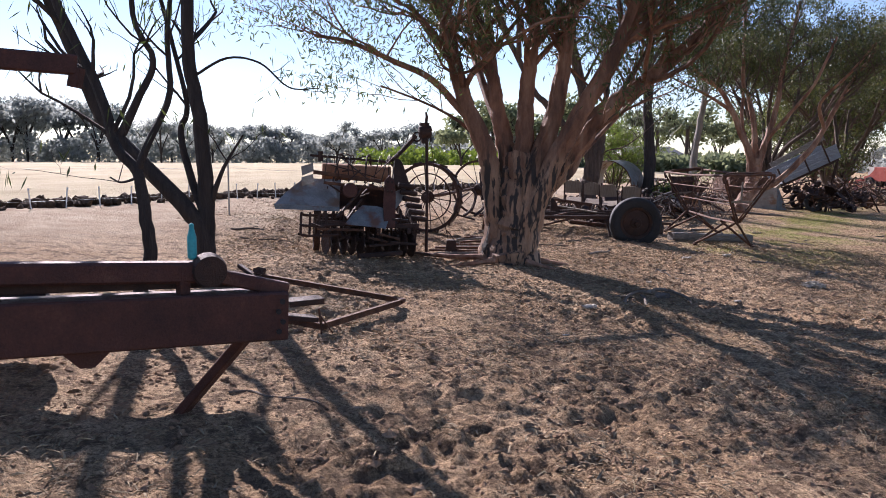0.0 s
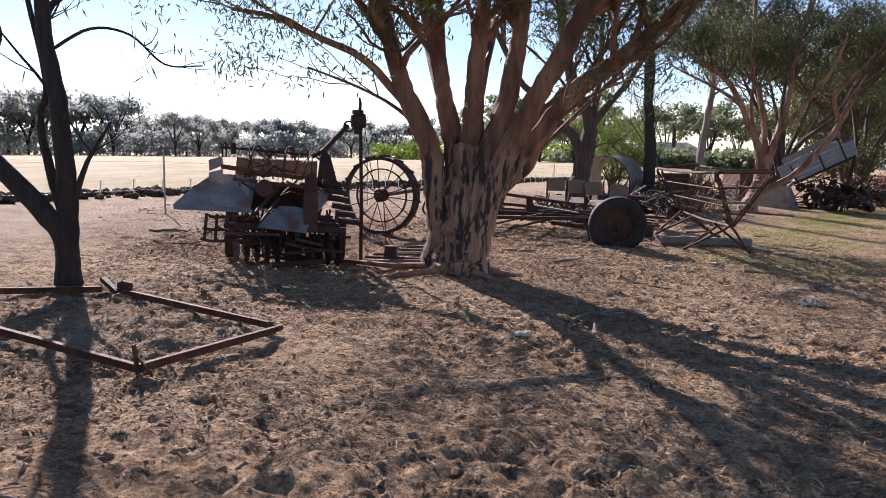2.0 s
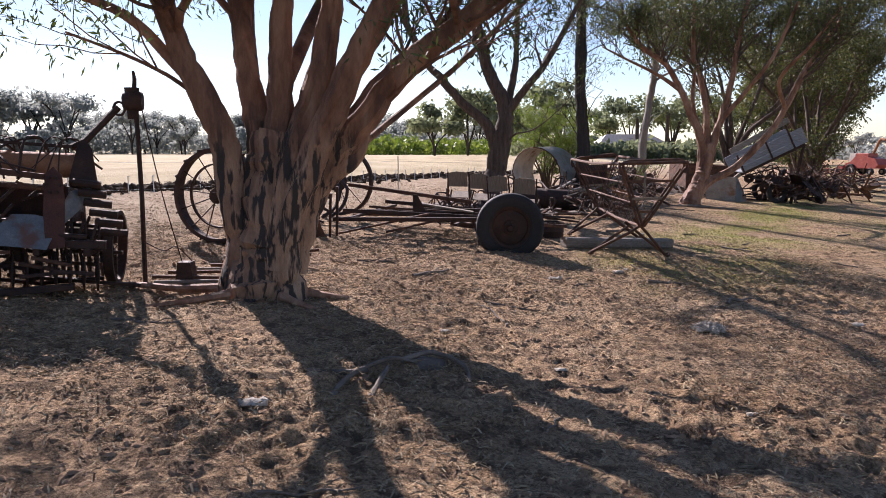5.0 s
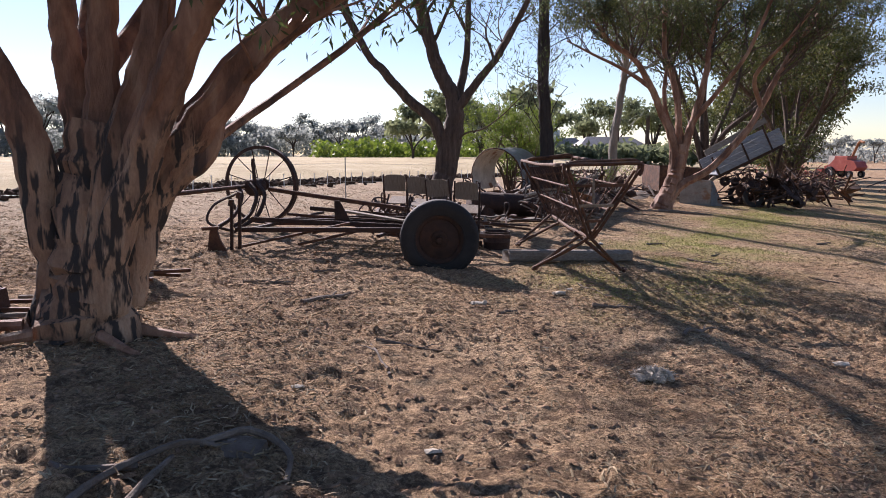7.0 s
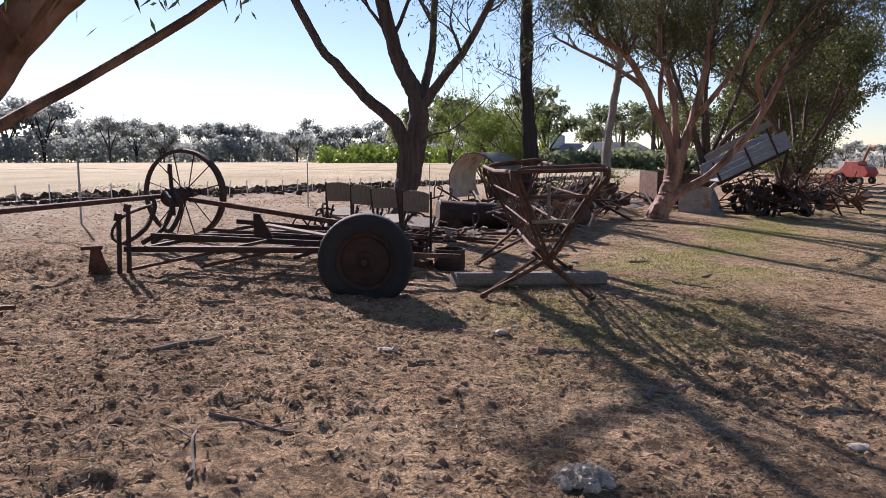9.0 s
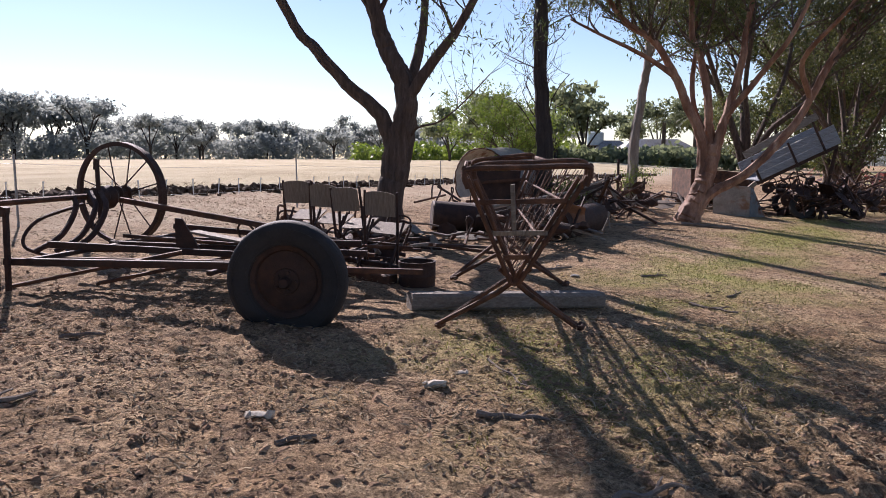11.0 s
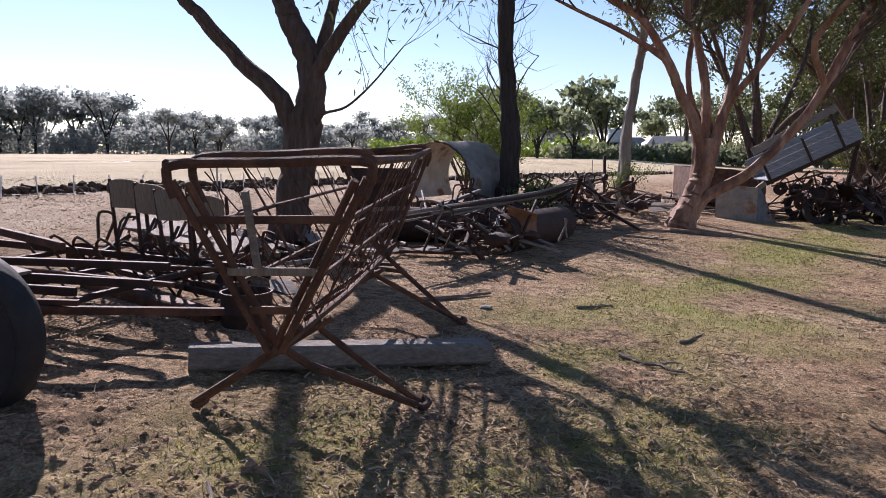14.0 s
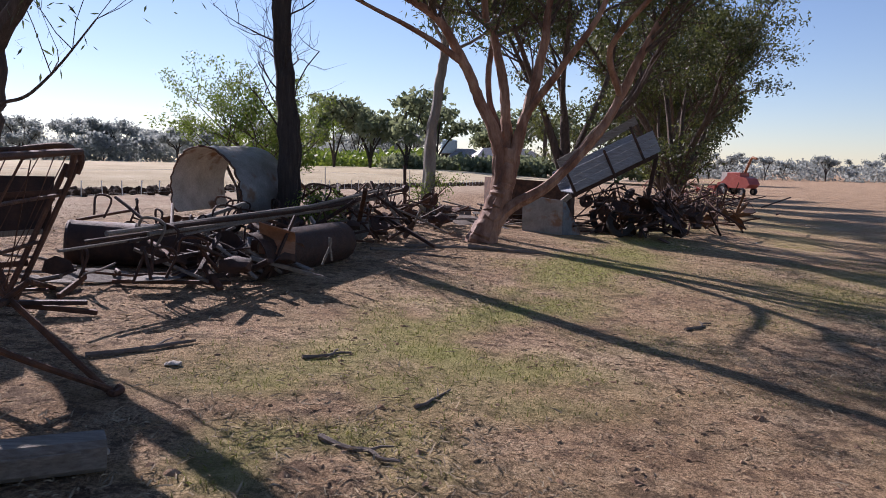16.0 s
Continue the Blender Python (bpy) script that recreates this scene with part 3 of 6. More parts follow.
# big many-stemmed gum beside the seed drill
gum_tree("large many-stemmed gum with peeling pinkish bark", on(0.85, 10.2, -0.06), [
    ([(-0.08, 0, 0), (-0.02, 0, 0.35), (0.03, 0, 0.7), (0.07, 0.03, 1.05), (0.1, 0.05, 1.5)], 0.32, 0.2),
    ([(-0.3, 0.02, 0), (-0.22, 0, 0.5), (-0.27, -0.03, 1.07), (-0.36, -0.05, 1.55), (-0.6, -0.1, 2.12), (-0.8, -0.15, 2.75), (-0.95, -0.25, 3.5), (-1.15, -0.3, 4.8), (-1.4, -0.4, 5.8)], 0.16, 0.06),
    ([(-0.1, 0.2, 0.3), (-0.04, 0.2, 1.25), (-0.14, 0.25, 1.9), (-0.22, 0.35, 2.4), (-0.4, 0.6, 3.2), (-0.7, 1.1, 4.4), (-0.9, 1.9, 5.5)], 0.15, 0.05),
    ([(0.05, 0.05, 0.7), (0.1, 0.05, 1.27), (0.17, 0.05, 1.9), (0.2, 0.05, 2.5), (0.27, 0.0, 3.2), (0.3, -0.1, 4.4), (0.35, -0.2, 5.6)], 0.15, 0.05),
    ([(0.12, -0.16, 0.3), (0.3, -0.1, 1.33), (0.55, -0.05, 2.03), (0.66, 0, 2.7), (0.75, 0.05, 3.3), (0.9, 0.3, 4.6), (1.2, 0.8, 5.6)], 0.15, 0.05),
    ([(0.16, -0.1, 0), (0.22, -0.15, 0.6), (0.5, -0.2, 1.33), (0.82, -0.3, 1.96), (1.22, -0.4, 2.75), (1.45, -0.5, 3.3), (1.9, -0.8, 4.6), (2.3, -1.1, 5.6)], 0.17, 0.06),
    ([(0.2, 0.08, 0.3), (0.46, 0.1, 1.08), (0.88, 0.12, 1.65), (1.31, 0.2, 2.15), (1.85, 0.2, 2.55), (2.5, 0.3, 3.1), (3.4, 0.6, 4.0), (4.2, 1.0, 4.8)], 0.17, 0.06),
    ([(0.3, 0.05, 0.75), (0.62, 0.1, 1.12), (0.86, 0.15, 1.32), (0.98, 0.15, 1.7), (1.2, 0.2, 1.98), (1.6, 0.4, 2.5), (2.2, 0.8, 3.4)], 0.075, 0.03),
    ([(0.5, 0.05, 0.95), (0.85, 0.15, 1.38), (1.3, 0.65, 1.8), (1.75, 1.05, 2.2), (2.3, 1.5, 2.75), (3.1, 2.1, 3.6), (3.6, 3.2, 4.6)], 0.038, 0.02),
    ([(-0.36, 0.0, 1.6), (-0.7, 0.1, 1.95), (-1.15, 0.15, 2.2), (-1.8, 0.2, 2.45)], 0.03, 0.012),
    ([(-0.55, -0.08, 1.95), (-1.08, 0.0, 2.5), (-1.6, 0.1, 2.76), (-2.2, 0.15, 3.02), (-2.7, 0.2, 3.12)], 0.06, 0.02),
    ([(-0.1, 0.22, 1.7), (-0.5, 1.8, 3.2), (-0.5, 3.2, 4.3), (-0.6, 4.4, 5.0)], 0.07, 0.03),
    # next three limbs: added so the high crown shades the ground in front
    ([(-0.22, 0.35, 2.4), (-0.3, 1.2, 3.6), (-0.4, 2.2, 4.6), (-0.3, 3.0, 5.2)], 0.07, 0.03),
    ([(0.27, 0.0, 3.2), (0.2, 0.8, 4.2), (0.1, 1.6, 5.0)], 0.07, 0.03),
    ([(0.75, 0.05, 3.3), (1.1, 0.9, 4.2), (1.3, 1.8, 5.0)], 0.07, 0.03),
    ([(0.17, 0.05, 1.9), (0.5, 2.0, 3.5), (0.7, 3.9, 4.8), (0.6, 5.6, 5.6)], 0.08, 0.03),
], SHED_BARK, LEAF, 3, levels=2, branch=1.15, kids=3, per=18, spread=0.17, length=0.1, width=0.0095, low=0.56, every=3, flare=1.3)

# forked brown tree behind the chairs
gum_tree("forked gum with rough brown shaggy bark", on(3.68, 19.7, -0.05), [
    ([(-0.08, 0, 0), (0.0, 0, 0.75), (0.14, 0, 1.5), (0.22, 0.05, 2.25), (0.0, 0.15, 2.8), (-0.2, 0.2, 3.3), (-0.5, 0.2, 4.6), (-0.5, 0.3, 6.2)], 0.26, 0.08),
    ([(0.06, 0, 1.3), (-0.18, 0.03, 1.92), (-0.73, 0.1, 2.42), (-1.19, 0.1, 2.95), (-1.5, 0.1, 3.3), (-2.2, 0, 4.6), (-2.9, -0.2, 5.8), (-3.5, -0.4, 6.8)], 0.13, 0.04),
    # next three limbs: added mostly above view, set to throw leaf shade on open ground
    ([(-2.2, 0, 4.6), (-2.6, -0.6, 5.5), (-3.2, -1.2, 6.3), (-4.2, -1.6, 6.7)], 0.07, 0.03),
    ([(-1.9, 0.0, 4.1), (-2.0, -0.6, 5.2), (-2.2, -1.2, 6.2), (-2.2, -1.8, 6.9)], 0.07, 0.03),
    ([(-2.5, -0.1, 5.2), (-3.2, 0.4, 6.0), (-4.2, 0.8, 6.6), (-5.0, 0.6, 7.0)], 0.07, 0.03),
    ([(0.2, 0, 1.95), (0.32, -0.05, 2.25), (0.64, -0.15, 2.7), (1.07, -0.25, 3.25), (1.8, -0.4, 4.6)], 0.11, 0.05),
    ([(0.22, 0.05, 2.1), (0.38, 0.25, 2.8), (0.48, 0.4, 3.4), (0.55, 0.6, 5.2)], 0.1, 0.05),
    ([(0.28, -0.05, 1.55), (0.42, -0.2, 1.72), (0.75, -0.4, 1.8), (1.1, -0.6, 2.05), (1.5, -0.8, 2.45)], 0.024, 0.008),
], ROUGH_BARK, LEAF, 8, levels=2, branch=1.2, kids=3, per=7, spread=0.2, length=0.11, width=0.01, low=0.74, every=3)

# tall dark trunk and thin grey trunk
gum_tree("tall dark-trunked tree with bare dead twigs", on(6.5, 24.5, -0.05), [
    ([(0, 0, 0), (0.02, 0, 1.6), (-0.08, 0.05, 3.2), (-0.1, 0, 5.0), (-0.05, 0, 8.5)], 0.21, 0.1),
], DARK_BARK, LEAF, 21, levels=2, branch=1.0, kids=3, low=0.25, every=2, bare=True, name="dead_tree", twig_wild=0.55, twig_r=0.017)
gum_tree("slender leaning gum with pale grey trunk", on(9.45, 29.1, -0.05), [
    ([(0, 0, 0), (0.0, 0, 1.8), (0.2, 0, 3.2), (0.35, 0, 4.6), (0.3, 0, 6.5), (0.4, 0.2, 8.5)], 0.15, 0.06),
], GREY_BARK, LEAF, 22, levels=2, branch=1.3, kids=3, per=14, spread=0.3, length=0.15, width=0.02, low=0.5, every=2)

# spreading gum by the tray trailer
gum_tree("spreading gum with smooth salmon bark and leaning limb", on(10.1, 26.0, -0.06), [
    ([(0.0, 0, 0), (0.2, 0, 0.5), (0.36, 0, 1.0), (0.48, 0, 1.5), (0.5, 0, 1.9)], 0.26, 0.17),
    ([(0.25, 0.05, 0.7), (0.34, 0, 1.6), (0.18, 0, 2.23), (-0.12, 0, 2.85), (-0.42, -0.1, 3.45), (-0.94, -0.2, 4.2), (-1.7, -0.3, 4.7), (-2.4, -0.4, 5.6)], 0.15, 0.05),
    ([(0.4, 0.1, 0.9), (0.49, 0.1, 1.73), (0.45, 0.1, 2.4), (0.39, 0.1, 3.1), (0.2, 0.2, 4.0), (0.02, 0.3, 4.7), (0.0, 0.3, 7.6)], 0.14, 0.05),
    ([(0.45, 0, 0.9), (0.63, 0.0, 1.86), (0.9, 0.0, 2.84), (1.15, 0.0, 3.93), (1.25, 0.1, 4.7), (1.8, 0.2, 7.2)], 0.14, 0.05),
    ([(0.1, -0.1, 0.2), (0.55, -0.12, 0.75), (1.29, -0.3, 1.24), (2.22, -0.5, 2.35), (2.86, -0.6, 3.68), (3.4, -0.7, 4.65), (4.4, -0.8, 6.2)], 0.13, 0.05),
    ([(0.47, 0.1, 1.9), (0.2, 0.6, 3.0), (0.4, 1.2, 4.4), (0.5, 1.7, 6.4)], 0.08, 0.04),
    ([(0.8, 0.0, 2.5), (1.3, -0.4, 3.3), (1.9, -0.9, 4.3), (2.4, -1.2, 5.8)], 0.08, 0.04),
    ([(-0.42, -0.1, 3.45), (-1.3, -0.5, 3.9), (-2.3, -0.8, 4.3), (-3.0, -1.0, 4.6)], 0.07, 0.02),
    ([(2.5, -0.55, 2.9), (2.1, -1.0, 3.7), (2.6, -1.8, 4.6), (2.9, -2.6, 5.4)], 0.07, 0.03),
], GUM_BARK, LEAF_DARK, 31, levels=2, branch=1.3, kids=3, per=15, spread=0.12, length=0.115, width=0.013, low=0.68, every=2, twig_bark=ROUGH_BARK)

# thin two-stemmed tree in the foreground
gum_tree("thin crooked half-dead tree with sparse hanging leaves", on(-2.6, 7.9, -0.05), [
    ([(0, 0, 0), (-0.03, 0, 0.45), (-0.25, -0.05, 0.8), (-0.85, -0.1, 1.45), (-1.05, -0.15, 1.8), (-1.25, -0.2, 2.4), (-1.6, -0.3, 3.3), (-2.0, -0.3, 4.4)], 0.105, 0.05),
    ([(0, 0.02, 0.3), (0.0, 0.05, 0.9), (-0.04, 0.05, 1.7), (-0.14, 0.05, 2.4), (-0.1, 0.05, 3.3), (0.0, 0.1, 4.6)], 0.095, 0.05),
    ([(-0.02, 0, 0.7), (-0.16, 0.1, 1.0), (-0.3, 0.2, 1.5), (-0.22, 0.2, 1.8), (-0.35, 0.3, 2.3), (-0.6, 0.4, 3.2)], 0.05, 0.02),
    ([(-0.85, -0.1, 1.42), (-0.6, -0.1, 1.9), (-0.45, -0.1, 2.25), (-0.62, -0.15, 2.7), (-0.55, -0.2, 3.6)], 0.05, 0.02),
    ([(0.05, 0.05, 0.8), (0.2, 0.05, 1.15), (0.4, 0.1, 1.5)], 0.035, 0.01),
    ([(-0.1, 0.05, 2.1), (0.25, 0.1, 2.3), (0.6, 0.1, 2.25), (0.9, 0.1, 2.0), (1.2, 0.2, 2.0)], 0.016, 0.006),
], DARK_BARK, LEAF, 41, levels=1, branch=0.6, kids=2, per=2, spread=0.1, length=0.14, width=0.007, low=0.62, every=5, droop=1.3, name="thin_tree", flare=1.25)
gum_tree("thin bent stem of a small dark tree", on(-2.35, 5.65, -0.05), [
    ([(-0.02, 0, 0), (-0.02, 0, 0.3), (0.06, 0, 0.55), (0.03, 0, 0.9), (-0.04, 0.05, 1.2), (-0.22, 0.1, 1.42), (-0.34, 0.15, 1.8), (-0.7, 0.2, 2.6), (-0.9, 0.2, 3.6)], 0.06, 0.03),
    ([(-0.04, 0.05, 1.2), (0.08, 0.1, 1.5), (0.2, 0.15, 1.8), (0.18, 0.2, 2.3), (0.3, 0.2, 3.0)], 0.035, 0.015),
    ([(-0.04, 0.05, 1.15), (-0.14, 0.0, 1.12), (-0.2, -0.05, 1.16)], 0.012, 0.006),
], DARK_BARK, LEAF, 42, levels=1, branch=0.6, kids=2, per=2, spread=0.1, length=0.14, width=0.007, low=0.65, every=5, droop=1.3, name="thin_tree", flare=1.25)

# row of trees going on past the spreading gum
for k, (x, y, h) in enumerate([(14.0, 33.0, 9.5), (19.3, 36.8, 9.5), (21.8, 43.5, 9.0), (25.0, 49.5, 8.5), (28.5, 57.0, 8.5), (32.0, 66.0, 8.0), (37.0, 76.0, 7.5)]):
    rs = random.Random(60 + k)
    st = []
    st = [([(0, 0, 0), (0.1, 0.05, h * 0.1), (0.05, 0.0, h * 0.2)], 0.22, 0.15)]
    for j in range(7):
        a = 6.283 * j / 7 + rs.uniform(-0.4, 0.4)
        r = rs.uniform(1.6, 4.2)
        b = rs.uniform(0.3, 0.75)
        ca, sa = math.cos(a), math.sin(a)
        st.append(([(0.05 * ca, 0.05 * sa, h * 0.12), (0.2 * r * ca, 0.2 * r * sa, h * 0.26), (0.5 * r * ca + rs.uniform(-0.3, 0.3), 0.5 * r * sa, h * (0.26 + 0.3 * b)), (0.8 * r * ca, 0.8 * r * sa + rs.uniform(-0.3, 0.3), h * (0.3 + 0.55 * b)), (r * ca, r * sa, h * (0.3 + 0.75 * b))], 0.12, 0.04))
    near = y < 45
    gum_tree("dense gum in a row shading old machinery", on(x, y, -0.05), st, ROUGH_BARK, LEAF_DARK, 70 + k, levels=2, branch=1.5, kids=3, per=15 if near else 6, spread=0.17 if near else 0.32, length=0.13 if near else 0.32, width=0.028 if near else 0.07, droop=0.25, low=0.55, every=3, group="row of gums")


# lime shrub beside the dark trunk
def shrub(label, base, height, radius, leaf, seed, n=9, per=40, length=0.065, width=0.013, name="shrub"):
    rs = random.Random(seed)
    base = Vector(base)
    t = thing(name, base, label, "shrub")
    wood, tips = Shape(), []
    for k in range(n):
        a = rs.uniform(0, 6.283)
        twigs(wood, tips, base, Vector((math.cos(a) * radius, math.sin(a) * radius, height)), height * rs.uniform(0.55, 0.8), 0.03, 2, rs, up=0.3)
    part("branchwork", wood, ROUGH_BARK, t)
    part("foliage", leaves(tips, per, 0.09, length, width, 0.2, seed), leaf, t, smooth=False)


shrub("lime green leafy shrub behind the scrap heap", on(5.75, 25.9), 2.0, 0.5, LEAF_LIME, 5, n=11, per=55)
shrub("low green shoots at the foot of a trunk", on(6.9, 24.2), 0.6, 0.4, LEAF_LIME, 6, n=5, per=12)
shrub("pale green shoots on a slender trunk", on(9.3, 28.9), 0.9, 0.25, LEAF_LIME, 7, n=3, per=10)


# ---- distance ----
def far_tree(name, base, h, seed, flat=False, leaf=None, label="", group="", size=0.5, low=0.3):
    """A far gum: trunk, limbs and clumps of small leaves with gaps."""
    rs = random.Random(seed)
    base = Vector(base)
    t = thing(name, base, label, "tree", group)
    wood, cl = Shape(), []
    nl = rs.randint(4, 6)
    for k in range(nl):
        a = 6.283 * k / nl + rs.uniform(-0.5, 0.5)
        r = h * rs.uniform(0.2, 0.42)
        top = h * (rs.uniform(0.72, 0.95) if flat else rs.uniform(0.5, 1.0))
        pts = [base, base + Vector((0.1 * r * math.cos(a), 0.1 * r * math.sin(a), h * low)), base + Vector((0.6 * r * math.cos(a), 0.6 * r * math.sin(a), top * 0.75)), base + Vector((r * math.cos(a), r * math.sin(a), top))]
        wood.tube(spline(pts, 3), h * 0.018, 5, r_end=h * 0.005)
        for _ in range(4):
            q = Vector(pts[3]).lerp(pts[2], rs.uniform(0, 0.8)) + Vector((rs.uniform(-1, 1), rs.uniform(-1, 1), rs.uniform(-0.3, 0.4))) * h * 0.12
            cl.append(q)
            wood.tube([pts[2], q], h * 0.006, 3)
    part("trunk", wood, DARK_BARK, t)
    pts = [q + Vector((rs.gauss(0, 1), rs.gauss(0, 1), rs.gauss(0, 0.34))) * h * 0.06 for q in cl for _ in range(6)]
    # crowns given no leaf of their own take the haze-paled colour
    part("crown", leaves(pts, 13, h * 0.045, size, size * 0.3, 0.2, seed), leaf or LEAF_HAZED, t, smooth=False)
    return t


templates = [far_tree("far_gum", (-150 - 18 * k, 150 + 5 * k, 0.72), 9.0, 100 + k, k % 2 == 0, None, "distant gum at the paddock edge, leaves paled for haze", "gums along the far paddock", 0.6) for k in range(5)]
rs = random.Random(77)
for k in range(64):
    az = -58 + 66 * k / 63 + rs.uniform(-0.6, 0.6)
    d = rs.uniform(190, 240)
    s = rs.uniform(0.95, 1.35) * (1.45 if -38 < az < -25 else 1.0)
    src = templates[rs.randint(0, 4)]
    m = copy_thing(src, Matrix.Identity(4))
    m.matrix_basis = Matrix.LocRotScale((d * math.sin(radians(az)) + 4, d * math.cos(radians(az)), 0.7), Euler((0, 0, rs.uniform(0, 6.28))), (s, s, s))
for k in range(46):
    az = 26 + 44 * k / 45 + rs.uniform(-0.5, 0.5)
    d = rs.uniform(230, 290)
    s = rs.uniform(0.6, 0.95)
    m = copy_thing(templates[rs.randint(0, 4)], Matrix.Identity(4))
    m.matrix_basis = Matrix.LocRotScale((d * math.sin(radians(az)) + 4, d * math.cos(radians(az)), -1.05), Euler((0, 0, rs.uniform(0, 6.28))), (s, s, s))


def scrub(name, az0, az1, d0, d1, h, n, leaf, z, seed, label):
    """A belt of undergrowth far off, as one mass of leaves."""
    rr = np.random.RandomState(seed)
    az, d = np.radians(rr.uniform(az0, az1, n)), rr.uniform(d0, d1, n)
    x, y = d * np.sin(az) + 4, d * np.cos(az)
    hh = h * (0.5 + 0.55 * lattice(np.degrees(az) * 3, d * 0, 4.0, seed) + 0.25 * lattice(np.degrees(az) * 3, d * 0, 1.1, seed + 9))
    c = np.stack([x, y, z + hh * rr.uniform(0, 1, n) ** 0.7], -1)
    solo(name, leaves(c, 10, 0.6, 0.9, 0.3, 0.1, seed), leaf, (0, 0, 0), label, "trees", "", "stuff", False)


# far_scrub and far_wood carry the haze in their leaf colour
scrub("far_scrub", -60, 6, 205, 245, 7.5, 8000, LEAF_HAZED, 0.6, 1, "scrub belt along the far paddock edge, paled for haze")
scrub("far_bushes", -8, 8, 150, 185, 3.2, 900, LEAF_LIME, 0.6, 2, "rounded light green bushes at the paddock edge")
scrub("homestead_shrubs", 5, 24, 118, 134, 1.5, 1100, LEAF_YARD, 0.6, 3, "garden shrubs round a homestead")
scrub("far_wood", 24, 75, 240, 300, 4.6, 3000, LEAF_HAZED, -1.1, 4, "low far wood beyond the open paddock")
for k, (az, d, h) in enumerate([(-1, 120, 9.5), (1.5, 125, 11), (4.0, 122, 12), (6.5, 118, 11), (8.5, 128, 12), (11.8, 170, 12), (13.6, 175, 13), (16.5, 170, 14), (18.5, 180, 12), (21, 160, 13), (23, 150, 11), (25.5, 150, 10)]):
    far_tree("homestead_gum", (d * math.sin(radians(az)) + 4, d * math.cos(radians(az)), 0.6), h, 200 + k, False, LEAF_YARD, "tall leafy gum near the homestead", "gums round the homestead", 0.85, 0.2)


def palm(base, h, seed):
    rs = random.Random(seed)
    base = Vector(base)
    t = thing("palm_tree", base, "palm with a drooping crown of fronds", "palm tree", "palms by the homestead")
    part("trunk", Shape().tube([base, base + Vector((0.1, 0, h))], 0.4, 8, r_end=0.32, lump=0.08), ROUGH_BARK, t)
    top = base + Vector((0.1, 0, h))
    for k in range(26):
        a, e = 6.283 * k / 26 + rs.uniform(-0.1, 0.1), rs.uniform(-0.2, 1.2)
        fr, L = Shape(), rs.uniform(2.6, 3.6)
        pts = [top + Vector((math.cos(a) * L * u * math.cos(e * (1 - u)), math.sin(a) * L * u * math.cos(e * (1 - u)), L * (u * math.sin(e) * 0.9 - 0.75 * u * u))) for u in (0, 0.2, 0.4, 0.6, 0.8, 1.0)]
        sd = Vector((-math.sin(a), math.cos(a), 0))
        for i in range(5):
            for q in range(4):
                p = pts[i].lerp(pts[i + 1], q / 4)
                for s in (-1, 1):
                    tip = p + sd * s * 0.5 + (pts[i + 1] - pts[i]) * 0.5 + Vector((0, 0, -0.22))
                    fr.add([p, p + (pts[i + 1] - pts[i]) * 0.16, tip], [(0, 1, 2)])
        part("frond", fr, LEAF_DARK, t, smooth=False)


palm((42.5, 135, 0.6), 7.5, 1)
palm((38.0, 138, 0.6), 6.8, 2)


def homestead(at, w, d, h, turn):
    t = thing("house", at, "low farmhouse with a grey iron roof", "house")
    o = Vector(at)
    s = Shape()
    s.bar(o + Vector((-w / 2, 0, h / 2)), o + Vector((w / 2, 0, h / 2)), d, h, chamfer=0.01)
    part("wall", s, TIMBER, t)
    r = Shape()
    e, rh = 0.6, 1.7
    a = [o + Vector((sx * (w / 2 + e), sy * (d / 2 + e), h)) for sx, sy in ((-1, -1), (1, -1), (1, 1), (-1, 1))]
    b = [o + Vector((-w / 2 + 1.5, 0, h + rh)), o + Vector((w / 2 - 1.5, 0, h + rh))]
    r.add(a + b, [(0, 1, 5, 4), (1, 2, 5), (2, 3, 4, 5), (3, 0, 4), (3, 2, 1, 0)])
    part("roof", r, GALV, t, smooth=False)
    for k in range(4):
        x = -w / 2 + (k + 0.6) * w / 4.2
        win = Shape().bar(o + Vector((x, -d / 2 - 0.03, 1.5)), o + Vector((x + 1.1, -d / 2 - 0.03, 1.5)), 0.1, 1.2, chamfer=0.02)
        part("window", win, RUBBER, t)


homestead((37.0, 140.0, 0.6), 11, 7, 2.2, 0)
homestead((31.5, 150.0, 0.6), 6, 4, 2.2, 0)


def tank_stand(at):
    o = Vector(at)
    t = thing("water_tank", at, "pale blue water tank on a dark stand", "water tank")
    part("tank", Shape().lathe(o + Vector((0, 0, 3.1)), (0, 0, 1), [(0.02, 0), (1.55, 0), (1.55, 0.7), (1.58, 0.72), (1.55, 0.75), (1.55, 1.5), (1.58, 1.52), (1.55, 1.55), (1.55, 2.3), (0.9, 2.55), (0.02, 2.6)], 28, False), TANK_BLUE, t)
    for sx in (-1, 1):
        for sy in (-1, 1):
            part("leg", Shape().bar(o + Vector((sx * 1.1, sy * 1.1, 0)), o + Vector((sx * 1.0, sy * 1.0, 3.0)), 0.25), DARK_RUST, t)
    part("platform", Shape().bar(o + Vector((-1.7, 0, 3.0)), o + Vector((1.7, 0, 3.0)), 3.4, 0.2), TIMBER, t)
    part("wall", Shape().bar(o + Vector((-1.3, 0, 1.45)), o + Vector((1.3, 0, 1.45)), 2.4, 2.9), DARK_RUST, t, "dark iron cladding")


tank_stand((28.6, 151.0, 0.55))

